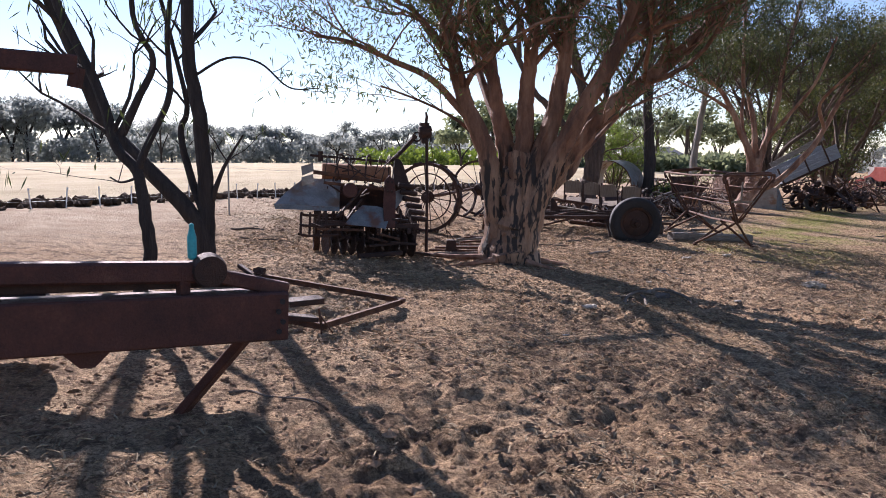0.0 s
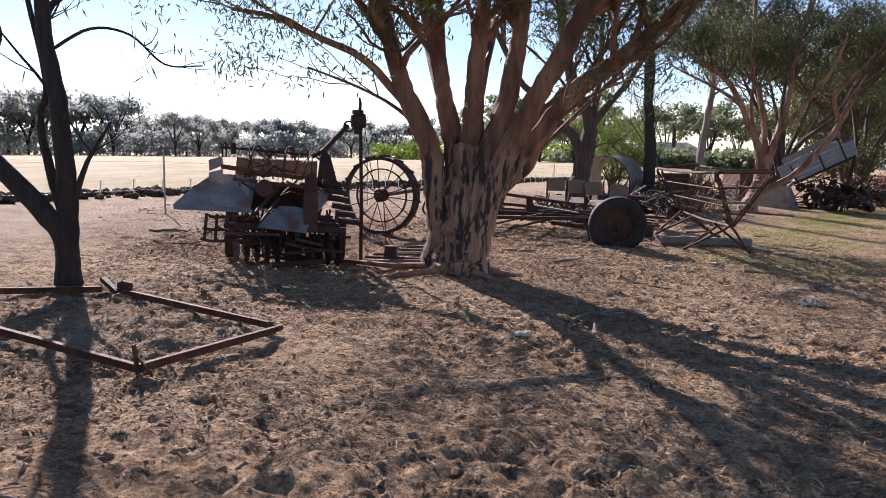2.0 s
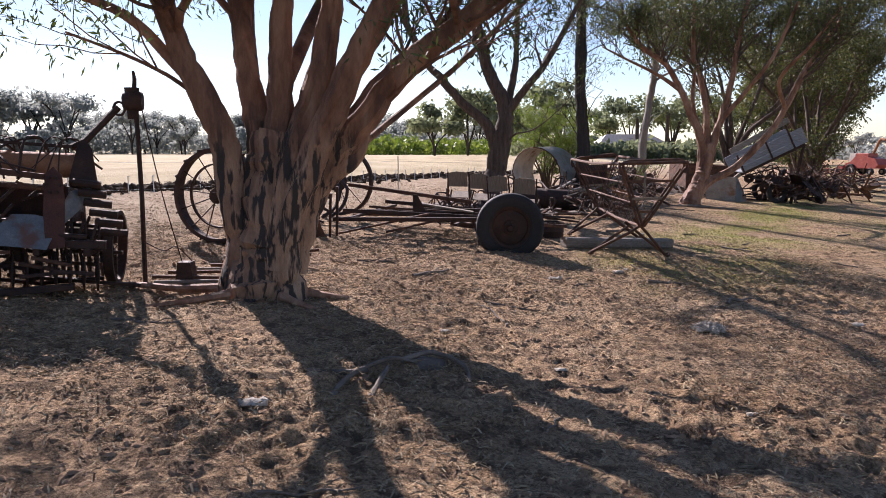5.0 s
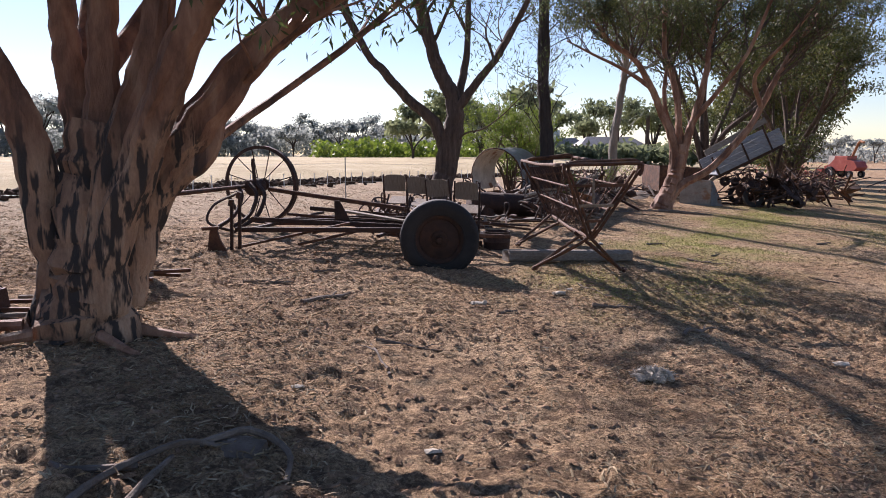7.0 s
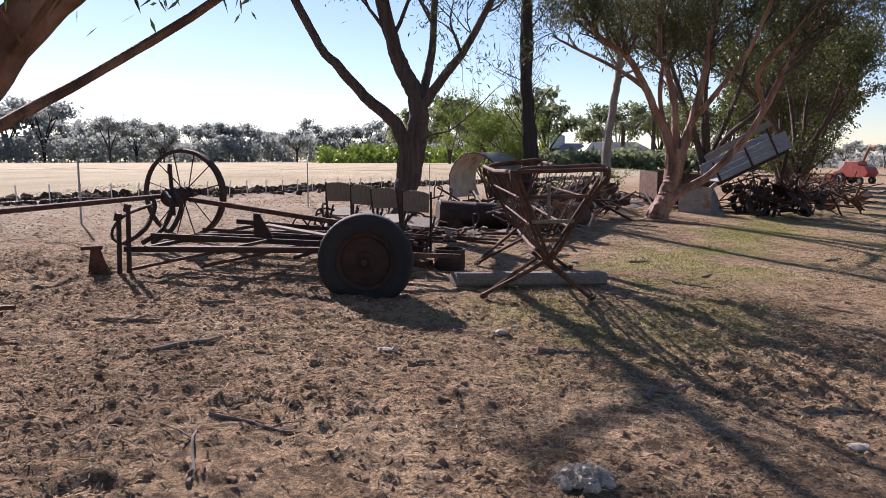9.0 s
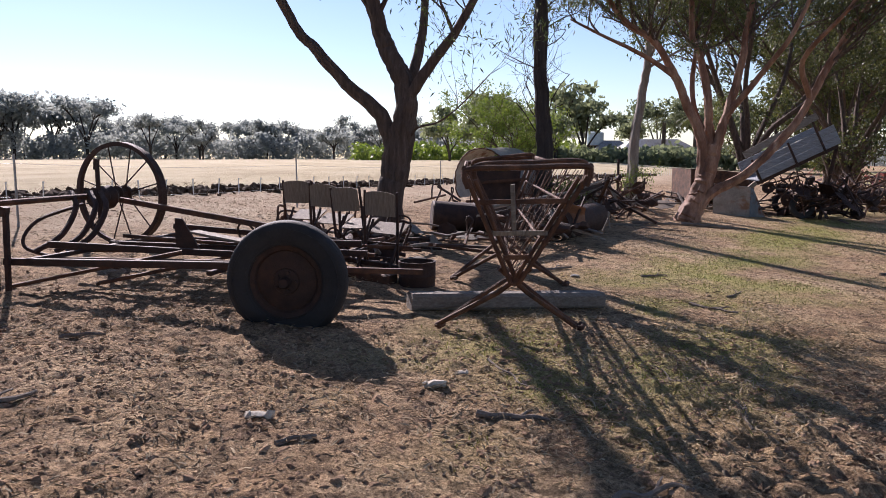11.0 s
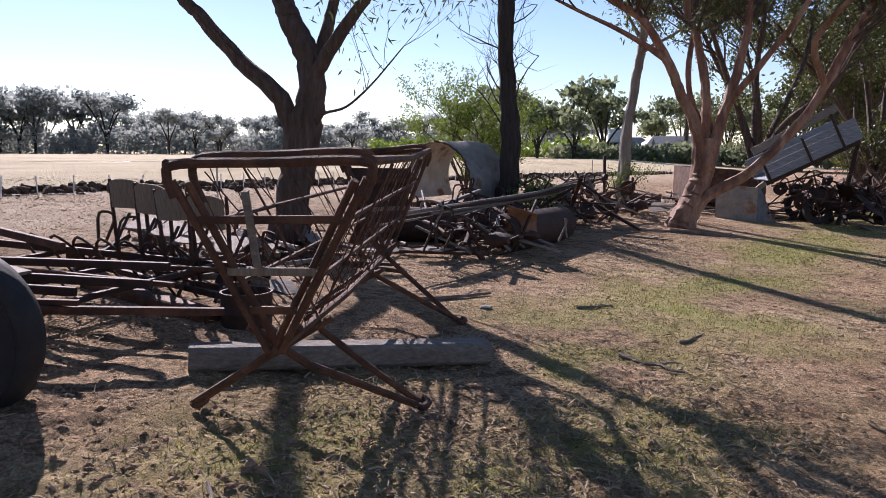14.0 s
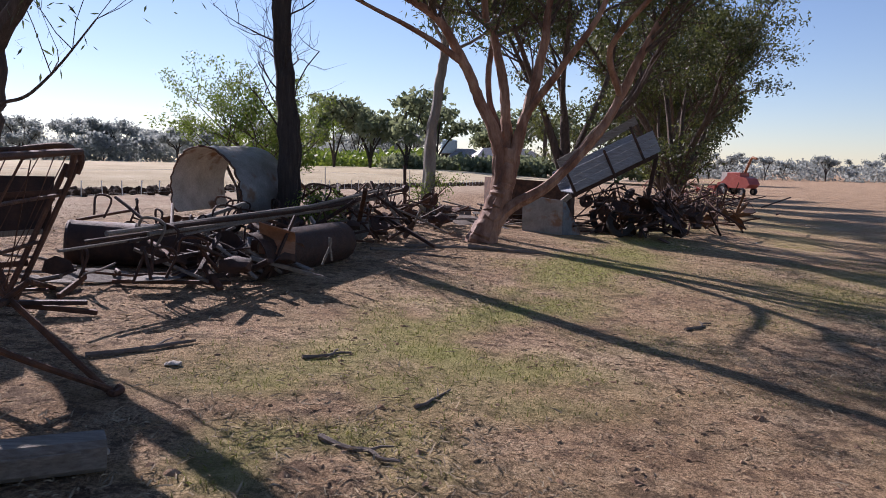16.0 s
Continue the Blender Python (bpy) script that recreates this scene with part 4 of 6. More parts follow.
# ---- fence, furrow and droppers ----
furrow = Shape()
rs = random.Random(5)
random.seed(5)
for k in range(2600):
    y = 4 + 60 * (k / 2600) ** 1.1 + rs.uniform(-0.1, 0.1)
    o = rs.gauss(-0.55, 0.26)
    s = rs.uniform(0.035, 0.12)
    furrow.lump(on(fence_x(y) + o * 0.9, y - o * 0.45, s * 0.4), s, 0.5, (1, 1, 0.9))
solo("earth_clods", furrow, DARK_CLOD, (0, 0, 0), "ridge of dark turned clods along a fence", "clods", "", "stuff", False)
y, first = 8.0, None
while y < 75:
    p = on(fence_x(y), y)
    if first is None:
        s = Shape().bar(p - Vector((0, 0, 0.05)), p + Vector((0, 0, 0.36)), 0.016, 0.02).bar(p + Vector((-0.01, 0, 0.34)), p + Vector((0.022, 0, 0.34)), 0.022, 0.022)
        first = solo("fence_dropper", s, WHITE_PLASTIC, p, "short white dropper of a low electric fence", "fence dropper", "droppers along the fence")
    else:
        copy_thing(first, Matrix.Translation(p) @ pose(0, 0, 0, rs.uniform(-5, 5), rs.uniform(-5, 5), rs.uniform(-20, 20)))
    y += 0.62 + rs.uniform(-0.05, 0.05)
posts = [(-7.9, 6.2), (-4.0, 13.5), (-1.25, 17.9), (1.4, 23.0), (4.1, 28.6), (7.0, 34.5), (10.2, 41.0)]
pf = None
for k, (x, yy) in enumerate(posts):
    p = on(x, yy)
    if pf is None:
        s = Shape().bar(p - Vector((0, 0, 0.2)), p + Vector((0, 0, 0.98)), 0.035, 0.006).bar(p + Vector((0, 0.014, -0.2)), p + Vector((0, 0.014, 0.98)), 0.006, 0.03)
        pf = solo("fence_post", s, STEEL_POST, p, "upright grey steel star post of a wire fence", "fence post", "posts of the wire fence")
    else:
        copy_thing(pf, Matrix.Translation(p))
wires = thing("fence_wire", on(-4.0, 13.5), "thin slack wires strung between steel posts", "wire")
for h in (0.4, 0.85):
    for a, b in zip(posts[:-1], posts[1:]):
        A, B = on(*a, h), on(*b, h)
        part("wire_span", Shape().tube([A.lerp(B, u) - Vector((0, 0, 0.2 * u * (1 - u))) for u in (0, 0.25, 0.5, 0.75, 1)], 0.003, 4), STEEL_POST, wires)


# red harvester far along the row
def harvester(at, turn):
    t = thing("combine_harvester", at, "faded red combine harvester with raised auger", "harvester")
    M = Matrix.Translation(at) @ pose(0, 0, 0, 0, 0, turn) @ Matrix.Scale(0.66, 4)
    def W(*p):
        return M @ Vector(p)
    part("body", Shape().plate([W(-2.8, 0, 1.0), W(2.6, 0, 1.0), W(3.2, 0, 1.6), W(2.6, 0, 2.5), W(0.6, 0, 2.9), W(-1.0, 0, 2.9), W(-2.0, 0, 2.0), W(-3.0, 0, 1.7)], 1.5), RED_PAINT, t)
    part("grain_bin", Shape().bar(W(-1.2, 0, 3.05), W(1.2, 0, 3.05), 1.3, 0.4), RED_PAINT, t)
    part("cab", Shape().plate([W(-2.6, 0, 1.9), W(-1.3, 0, 1.9), W(-1.3, 0, 3.4), W(-2.5, 0, 3.4)], 1.0), WHITE_SHEET, t)
    part("header", Shape().plate([W(-4.6, 0, 0.4), W(-3.0, 0, 0.4), W(-2.9, 0, 1.3), W(-4.2, 0, 1.2)], 2.2), RED_PAINT, t)
    part("auger", Shape().tube([W(0.8, 0.3, 2.9), W(2.4, -0.2, 5.3), W(2.8, -0.3, 5.6), W(3.6, -0.4, 5.4)], 0.13, 8), ORANGE_RUST, t)
    for x, r in ((-1.7, 0.8), (2.0, 0.5)):
        q = r * 0.72
        for sy in (-1.25, 1.25):
            w = part("wheel", Shape().lathe(W(x, sy, r), M.to_3x3() @ Vector((0, 1, 0)), [(q * 0.5, -0.14), (q * 0.9, -0.18), (q, -0.1), (q, 0.1), (q * 0.9, 0.18), (q * 0.5, 0.14)], 24), RUBBER, t)
            part("rim", Shape().lathe(W(x, sy, r), M.to_3x3() @ Vector((0, 1, 0)), [(0.01, -0.08), (q * 0.52, -0.1), (q * 0.52, 0.1), (0.01, 0.08)], 16, False), WHITE_SHEET, w)


harvester((47.5, 82.0, ground_z(47.5, 82)), -72)


# ---- old machinery ----
def ring(o, axis, r, tube_r, sides=6, n=40):
    d = Vector(axis).normalized()
    u = d.orthogonal().normalized()
    w = d.cross(u)
    return [Vector(o) + (u * math.cos(6.28319 * k / n) + w * math.sin(6.28319 * k / n)) * r for k in range(n)]


def steel_wheel(parent, c, axis, r, width, spokes, lugs, inner=0.0):
    """A spoked iron wheel with a broad rim, hub and cleats."""
    c, d = Vector(c), Vector(axis).normalized()
    u = d.orthogonal().normalized()
    w = d.cross(u)
    h = width / 2
    wheel = part("wheel", Shape().lathe(c, d, [(r - 0.05, -h), (r, -h), (r, h), (r - 0.014, h), (r - 0.014, -h + 0.014), (r - 0.05, -h + 0.014)], 48), DARK_RUST, parent, "rusty spoked iron wheel")
    if inner:
        part("inner_rim", Shape().lathe(c, d, [(inner - 0.02, -0.02), (inner, -0.02), (inner, 0.02), (inner - 0.02, 0.02)], 40), DARK_RUST, wheel)
    part("hub", Shape().lathe(c, d, [(0.01, -0.13), (0.05, -0.13), (0.06, -0.09), (0.1, -0.08), (0.1, -0.05), (0.065, -0.04), (0.065, 0.04), (0.1, 0.05), (0.1, 0.08), (0.06, 0.09), (0.05, 0.13), (0.01, 0.13)], 18, False), DARK_RUST, wheel)
    for k in range(spokes):
        a = 6.28319 * k / spokes
        e = u * math.cos(a) + w * math.sin(a)
        s = 1 if k % 2 else -1
        part("spoke", Shape().tube([c + e * 0.08 + d * 0.065 * s, c + e * (r - 0.01) + d * 0.25 * h * s], 0.0085, 5), DARK_RUST, wheel)
    for k in range(lugs):
        a = 6.28319 * k / lugs
        e = u * math.cos(a) + w * math.sin(a)
        f = u * math.cos(a + 0.14) + w * math.sin(a + 0.14)
        part("lug", Shape().bar(c + e * (r + 0.012) - d * h, c + f * (r + 0.012) + d * h, 0.022, 0.03, e), DARK_RUST, wheel)
    return wheel


# axle with two iron wheels, levers and drawbar
H1, H2 = Vector((-0.37, 13.0, 0.88)), Vector((0.68, 16.9, 0.92))
AX = (H2 - H1).normalized()
mower = thing("horse_drawn_implement", on(0.2, 14.8), "rusty two-wheeled iron implement with long axle and levers", "farm implement")
steel_wheel(mower, H1, AX, 0.6, 0.2, 14, 16, 0.42)
steel_wheel(mower, H2, AX, 0.62, 0.1, 12, 0)
part("axle", Shape().tube([H1 - AX * 0.1, H2 + AX * 0.1], 0.032, 8), RUST, mower)
P = H1.lerp(H2, 0.96)
part("gearbox", Shape().lathe(P + Vector((0.05, -0.3, -0.02)), AX, [(0.02, -0.16), (0.12, -0.14), (0.14, -0.05), (0.1, 0), (0.14, 0.08), (0.08, 0.16), (0.02, 0.17)], 14, False), DARK_RUST, mower)
part("lever", Shape().bar(P + Vector((0.1, -0.5, -0.25)), P + Vector((0.04, -0.4, 0.36)), 0.05, 0.03).bar(P + Vector((0.04, -0.42, 0.3)), P + Vector((0.05, -0.42, 0.42)), 0.075, 0.04), DARK_RUST, mower)
for dx in (-0.12, 0.1, 0.22):
    part("bracket", Shape().tube(spline([P + Vector((dx - 0.1, -0.5, 0.05)), P + Vector((dx + 0.05, -0.7, -0.12)), P + Vector((dx - 0.02, -0.9, -0.4)), P + Vector((dx - 0.2, -1.1, -0.55))], 4), 0.03, 6), DARK_RUST, mower)
part("drawbar", Shape().bar(P + Vector((0.25, -0.3, -0.05)), Vector((3.0, 15.6, 0.62)), 0.05, 0.06), RUST, mower)
part("curved_tine", Shape().tube(spline([P + Vector((-0.2, -0.3, -0.1)), P + Vector((-0.45, -0.8, -0.25)), P + Vector((-0.5, -1.0, -0.5)), on(0.55, 15.7, 0.02)], 5), 0.02, 6), DARK_RUST, mower)

# low bar frame that carries the tyred wheel
harrow = thing("bar_frame", on(2.2, 15.0), "low rusty frame of long steel bars", "farm implement")
rs = random.Random(9)
zf = 0.34
for k in range(9):
    y0 = 14.2 + 0.27 * k
    xa, xb = 0.95 + 0.09 * k + rs.uniform(-0.15, 0.1), 3.35 + 0.1 * k + rs.uniform(-0.3, 0.3)
    za, zb = ground_z(xa, y0) + zf + rs.uniform(-0.1, 0.04), ground_z(xb, y0) + zf + rs.uniform(-0.06, 0.1)
    part("long_bar", Shape().bar((xa, y0, za), (xb, y0 + rs.uniform(-0.25, 0.35), zb), 0.045 if k % 3 else 0.06, 0.035 if k % 2 else 0.06), RUST if k % 2 else DARK_RUST, harrow)
for xx in (1.15, 1.9, 2.7, 3.3):
    part("cross_bar", Shape().bar(on(xx, 14.15, zf - 0.05), on(xx + 0.55, 16.5, zf - 0.04), 0.05, 0.04), DARK_RUST, harrow)
for xx, hh in ((0.88, 0.62), (0.98, 0.72)):
    part("upright", Shape().bar(on(xx, 14.12, 0.0), on(xx + 0.02, 14.12, hh), 0.05, 0.035).bar(on(xx, 14.12, hh - 0.06), on(xx + 0.02, 14.12, hh + 0.02), 0.08, 0.05), DARK_RUST, harrow)
part("strut", Shape().bar(on(1.0, 14.15, 0.06), on(2.3, 14.6, 0.38), 0.05, 0.03), RUST, harrow)
part("strut", Shape().bar(on(1.7, 14.2, 0.12), on(2.9, 15.2, 0.36), 0.04, 0.03), RUST, harrow)
part("stand", Shape().plate([on(2.05, 15.1, 0.3), on(2.3, 15.1, 0.3), on(2.12, 15.1, 0.62), on(2.05, 15.1, 0.62)], 0.03), DARK_RUST, harrow)
part("board", Shape().bar(on(2.15, 15.3, 0.47), on(3.0, 15.1, 0.4), 0.16, 0.025), PLY, harrow, "pale bare board")
part("leg", Shape().tube(spline([on(2.95, 14.1, 0.36), on(3.02, 14.05, 0.2), on(3.05, 14.0, 0.0)], 4), 0.025, 6), DARK_RUST, harrow)
part("drop_foot", Shape().plate([on(0.62, 14.0, 0.0), on(0.86, 14.0, 0.0), on(0.78, 14.0, 0.14), on(0.74, 14.0, 0.27), on(0.66, 14.0, 0.28)], 0.05).bar(on(0.56, 14.0, 0.27), on(0.76, 14.0, 0.29), 0.06, 0.04), RUST, harrow)
for k in range(7):
    xx = 2.5 + 0.2 * k
    part("spring_tine", Shape().tube(spline([on(xx, 16.3, 0.36), on(xx - 0.1, 16.15, 0.5), on(xx - 0.22, 16.3, 0.36), on(xx - 0.12, 16.45, 0.12), on(xx, 16.4, 0.02)], 4), 0.012, 5), DARK_RUST, harrow)
part("rear_rail", Shape().bar(on(3.4, 14.5, 0.32), on(4.45, 15.0, 0.28), 0.06, 0.05), RUST, harrow)

TH = Vector((3.46, 13.8, 0.39))
tw = thing("tyred_wheel", on(3.46, 13.8), "flat black rubber tyre on a rusty disc rim", "wheel")
TA = Vector((0.03, 1, 0.04)).normalized()
tyre = Shape()
prof = [(0.27, -0.075), (0.31, -0.095), (0.37, -0.105), (0.415, -0.098), (0.44, -0.075), (0.447, -0.03), (0.447, 0.03), (0.44, 0.075), (0.415, 0.098), (0.37, 0.105), (0.31, 0.095), (0.27, 0.075)]
tyre.lathe(TH, TA, [(r * 1.07, h) for r, h in prof], 56)
tyre.v = [(p[0], p[1] + (0.03 if p[2] < 0.1 else 0), max(p[2], 0.03 + 0.25 * (p[2] - 0.03))) for p in tyre.v]
ty = part("tyre", tyre, RUBBER, tw)
for r in (0.325, 0.42):
    part("sidewall_rib", Shape().tube(ring(TH - TA * 0.103 * (1 if r > 0.35 else 0.86), TA, r, 0, n=44), 0.006, 4, True), RUBBER, ty)
part("rim", Shape().lathe(TH, TA, [(0.295, -0.085), (0.3, -0.07), (0.255, -0.055), (0.24, -0.03), (0.2, -0.045), (0.1, -0.05), (0.1, -0.03), (0.24, 0.0), (0.255, 0.06), (0.28, 0.085)], 40), DARK_RUST, tw)
hub = part("hub", Shape().lathe(TH, TA, [(0.01, -0.15), (0.035, -0.15), (0.045, -0.13), (0.045, -0.08), (0.1, -0.065), (0.11, -0.045), (0.11, 0.1), (0.01, 0.1)], 18, False), DARK_RUST, tw)
for k in range(5):
    a = 6.28319 * k / 5
    b = TH + Vector((math.cos(a) * 0.075, -0.075, math.sin(a) * 0.075))
    part("wheel_nut", Shape().tube([b, b + Vector((0, -0.03, 0))], 0.013, 6), DARK_RUST, hub)

# row of four folding seats
def folding_seat():
    t = thing("folding_seat", (0, 0, 0), "folding seat with peeling plywood back and rusty frame", "chair", "row of folding seats")
    for sx in (-0.2, 0.2):
        part("back_post", Shape().bar((sx, 0.0, 0.0), (sx, -0.06, 0.62), 0.03, 0.025), DARK_RUST, t)
        part("leg", Shape().bar((sx * 0.95, -0.2, 0.0), (sx * 0.95, 0.14, 0.5), 0.025, 0.02), DARK_RUST, t)
        part("back_bracket", Shape().bar((sx, -0.06, 0.6), (sx * 0.98, -0.085, 0.84), 0.025, 0.02), DARK_RUST, t)
    grid = []
    for i in range(7):
        v = i / 6
        row = []
        for j in range(9):
            u = -1 + 2 * j / 8
            top = 0.27 * (1 - 0.12 * abs(u) ** 3)
            row.append((u * 0.18, -0.1 + 0.03 * u * u - 0.03 * v, 0.57 + top * v))
        grid.append(row)
    part("backrest", Shape().sheet(grid, 0.012), PLY, t, "peeling curved plywood back")
    part("seat", Shape().sheet([[(x, 0.04 + 0.26 * v, 0.36 + 0.1 * v) for x in (-0.19, 0, 0.19)] for v in (0, 0.3, 0.6, 1.0)], 0.012), PLY, t, "tilted plywood seat")
    part("stretcher", Shape().bar((-0.2, 0.02, 0.2), (0.2, 0.02, 0.2), 0.02), DARK_RUST, t)
    part("stretcher", Shape().bar((-0.19, -0.12, 0.12), (0.19, -0.12, 0.12), 0.02), DARK_RUST, t)
    return t


seat0 = folding_seat()
for k in range(4):
    x, y = 2.84 + 0.36 * k, 17.05 - 0.29 * k
    M = Matrix.Translation(on(x, y, 0.1)) @ pose(0, 0, 0, 0, (0, 2, -3, 3)[k], -22 + (4, 0, -4, 2)[k])
    if k == 0:
        seat0.matrix_basis = M
    else:
        copy_thing(seat0, M)
st = thing("steel_channel", on(3.5, 16.1), "rusty steel channel lying before the seats", "steel channel")
part("channel", Shape().bar(on(2.7, 16.45, 0.05), on(4.1, 15.7, 0.05), 0.16, 0.1), RUST, st)
part("upper_bar", Shape().bar(on(2.75, 16.7, 0.14), on(4.3, 15.95, 0.12), 0.06, 0.05), DARK_RUST, st)
for k, (x, y) in enumerate([(4.35, 15.75)]):
    dr = thing("steel_drum", on(x, y), "rusty cut-down drum standing open on the ground", "drum")
    part("wall", Shape().lathe(on(x, y), (0, 0, 1), [(0.19, 0), (0.195, 0.1), (0.2, 0.11), (0.195, 0.12), (0.195, 0.24), (0.2, 0.26), (0.185, 0.26), (0.18, 0.02)], 28), DARK_RUST, dr)

# V-shaped hay feeder on bent pipe legs, propped over a log
fd = thing("hay_feeder", on(5.2, 15.2), "rusty V-shaped hay feeder of bent pipe and rods", "hay feeder")
TLf, TRf, APf = Vector((4.86, 13.3, 1.28)), Vector((5.74, 13.25, 1.3)), Vector((5.24, 13.52, 0.42))
TLb, TRb, APb = Vector((4.86, 16.9, 1.3)), Vector((5.66, 16.85, 1.36)), Vector((5.3, 16.6, 0.45))
def v_end(tl, tr, ap, dy):
    for o, s in ((tl, -1), (tr, 1)):
        for k in (0, 1):
            off = Vector((-s * 0.055 * k, dy * k * 0.6, -0.01 * k))
            part("end_pipe", Shape().tube([o + off + Vector((-s * 0.02, 0, -0.07)), ap + off + Vector((s * 0.03, 0, 0))], 0.018, 7), RUST, fd)
    part("top_hoop", Shape().tube(spline([tl + Vector((0.03, 0, -0.14)), tl + Vector((0.0, 0, -0.05)), tl + Vector((0.05, 0, 0.0)), tl.lerp(tr, 0.5), tr + Vector((-0.05, 0, 0)), tr + Vector((0, 0, -0.05)), tr + Vector((-0.03, 0, -0.14))], 5), 0.022, 8), RUST, fd)
    a, b = tl + Vector((0.07, dy * 2, 0.03)), tr + Vector((-0.01, dy * 2, 0.035))
    part("top_hoop", Shape().tube(spline([a + Vector((0.04, 0, -0.2)), a + Vector((0.0, 0, -0.06)), a + Vector((0.06, 0, 0.0)), a.lerp(b, 0.5), b + Vector((-0.06, 0, 0)), b + Vector((0, 0, -0.06)), b + Vector((-0.04, 0, -0.2))], 5), 0.02, 8), RUST, fd)
    for v, m in ((0.28, RUST), (0.55, PLY), (0.76, RUST)):
        part("cross_rail", Shape().bar(tl.lerp(ap, v), tr.lerp(ap, v), 0.025, 0.035), m, fd)
v_end(TLf, TRf, APf, 0.05)
v_end(TLb, TRb, APb, -0.05)
part("end_sheet", Shape().plate([Vector((4.97, 16.84, 1.2)), Vector((5.5, 16.84, 1.2)), Vector((5.47, 16.8, 0.84)), Vector((5.0, 16.8, 0.83))], 0.008), DARK_RUST, fd, "dark rusty sheet wired across the far end")
part("batten", Shape().bar(Vector((5.2, 13.28, 1.17)), Vector((5.22, 13.36, 0.84)), 0.03, 0.025), TIMBER, fd, "pale upright batten")
for a, b in ((TLf, TLb), (TRf, TRb), (APf, APb)):
    part("long_rail", Shape().tube([a, a.lerp(b, 0.5) + Vector((0, 0, -0.03)), b], 0.022, 7), RUST, fd)
for a, b in ((TLf, TLb), (TRf, TRb)):
    for v in (0.3, 0.62):
        part("side_rail", Shape().tube([a.lerp(APf, v), b.lerp(APb, v)], 0.012, 6), RUST, fd)
    for k in range(1, 16):
        u = k / 16
        t0, b0 = a.lerp(b, u), APf.lerp(APb, u)
        mid = t0.lerp(b0, 0.5) + Vector((rs.uniform(-0.04, 0.04), rs.uniform(-0.08, 0.08), 0))
        part("rod", Shape().tube(spline([t0 + Vector((0, 0, 0.01)), mid, b0 + Vector((0, rs.uniform(-0.05, 0.05), 0))], 3), 0.003 if k % 4 else 0.007, 5), RUST, fd)
    for k in range(5):
        u = 0.1 + 0.17 * k
        part("wire", Shape().tube([a.lerp(b, u).lerp(APf.lerp(APb, u), 0.05), a.lerp(b, u + 0.17).lerp(APf.lerp(APb, u + 0.17), 0.9)], 0.004, 4), RUST, fd)
for ap, sgn, fl, fr in ((APf, 1, (4.63, 14.03), (5.82, 14.3)), (APb, -1, (4.7, 16.2), (5.95, 16.3))):
    for k, f in enumerate((fl, fr)):
        foot = on(f[0], f[1], 0.02)
        up = ap + Vector((0.12 if k == 0 else -0.12, 0.0, 0.12))
        part("leg", Shape().tube([up, ap.lerp(foot, 0.2), foot], 0.021, 7), RUST, fd)
        far = ap + Vector((0.1 if k == 0 else -0.05, 0.75 * sgn, 0.0))
        part("leg", Shape().tube(spline([foot + Vector((0.02, 0.03, 0.0)), foot.lerp(far, 0.5), far], 3), 0.021, 7), RUST, fd)
        part("foot_bend", Shape().tube(spline([foot, foot + Vector((0.03, -0.03, 0)), foot + Vector((0.06, 0.02, 0.01)), foot + Vector((0.03, 0.05, 0.02))], 3), 0.022, 7), RUST, fd)

log = Shape()
A, B = on(4.36, 14.62, 0.075), on(6.2, 15.33, 0.075)
lr = random.Random(4)
pts = [A.lerp(B, k / 14) for k in range(15)]
log.bar(A, B, 0.2, 0.15, chamfer=0.18)
lg = thing("timber_beam", on(5.3, 15.0), "weathered grey timber beam lying under a feeder", "timber beam")
part("beam", log, TIMBER, lg)
for k in range(7):
    u = lr.uniform(0, 0.8)
    q = A.lerp(B, u) + Vector((0.04, -0.1, lr.uniform(-0.04, 0.05)))
    part("splinter", Shape().bar(q, q + (B - A).normalized() * lr.uniform(0.2, 0.45), 0.012, 0.014), TIMBER, lg)

# seed drill
SO = Vector((-1.38, 9.95, ground_z(-1.38, 9.95)))
def D(u, w, z):
    u = u if u > 0.95 else 0.95 - 0.8 * (0.95 - u)
    return SO + Vector((0.97, 0.2, -0.05)) * u + Vector((-0.2, 0.97, 0)) * w + Vector((0, 0, z))


sd = thing("seed_drill", SO, "derelict rusty seed drill with bent galvanised guard", "farm machine")
part("seed_drum", Shape().lathe(D(-0.62, 0.1, 1.07), D(1, 0, 0) - D(0, 0, 0), [(0.01, 0), (0.11, 0), (0.115, 0.02), (0.11, 0.04), (0.11, 0.32), (0.118, 0.34), (0.1, 0.4), (0.11, 0.47), (0.11, 0.88), (0.115, 0.91), (0.01, 0.91)], 26, False), ORANGE_RUST, sd, "dented rusty drum")
part("hopper", Shape().plate([D(-0.55, -0.28, 0.62), D(-0.55, 0.3, 0.55), D(-0.55, 0.33, 0.92), D(-0.55, -0.22, 0.88)], 0.015).plate([D(-0.55, 0.35, 0.56), D(0.5, 0.35, 0.56), D(0.5, 0.36, 0.86), D(-0.55, 0.36, 0.9)], 0.015).plate([D(0.5, -0.28, 0.62), D(0.5, 0.3, 0.55), D(0.5, 0.33, 0.92), D(0.5, -0.22, 0.88)], 0.015).plate([D(-0.55, -0.28, 0.6), D(0.5, -0.28, 0.6), D(0.5, 0.35, 0.56), D(-0.55, 0.35, 0.56)], 0.015), DARK_RUST, sd)
part("top_rail", Shape().bar(D(-0.82, -0.05, 1.27), D(0.5, 0.0, 1.24), 0.035, 0.03), DARK_RUST, sd)
part("rail_clamp", Shape().bar(D(-0.65, -0.05, 1.2), D(-0.65, -0.05, 1.33), 0.05, 0.05), DARK_RUST, sd)
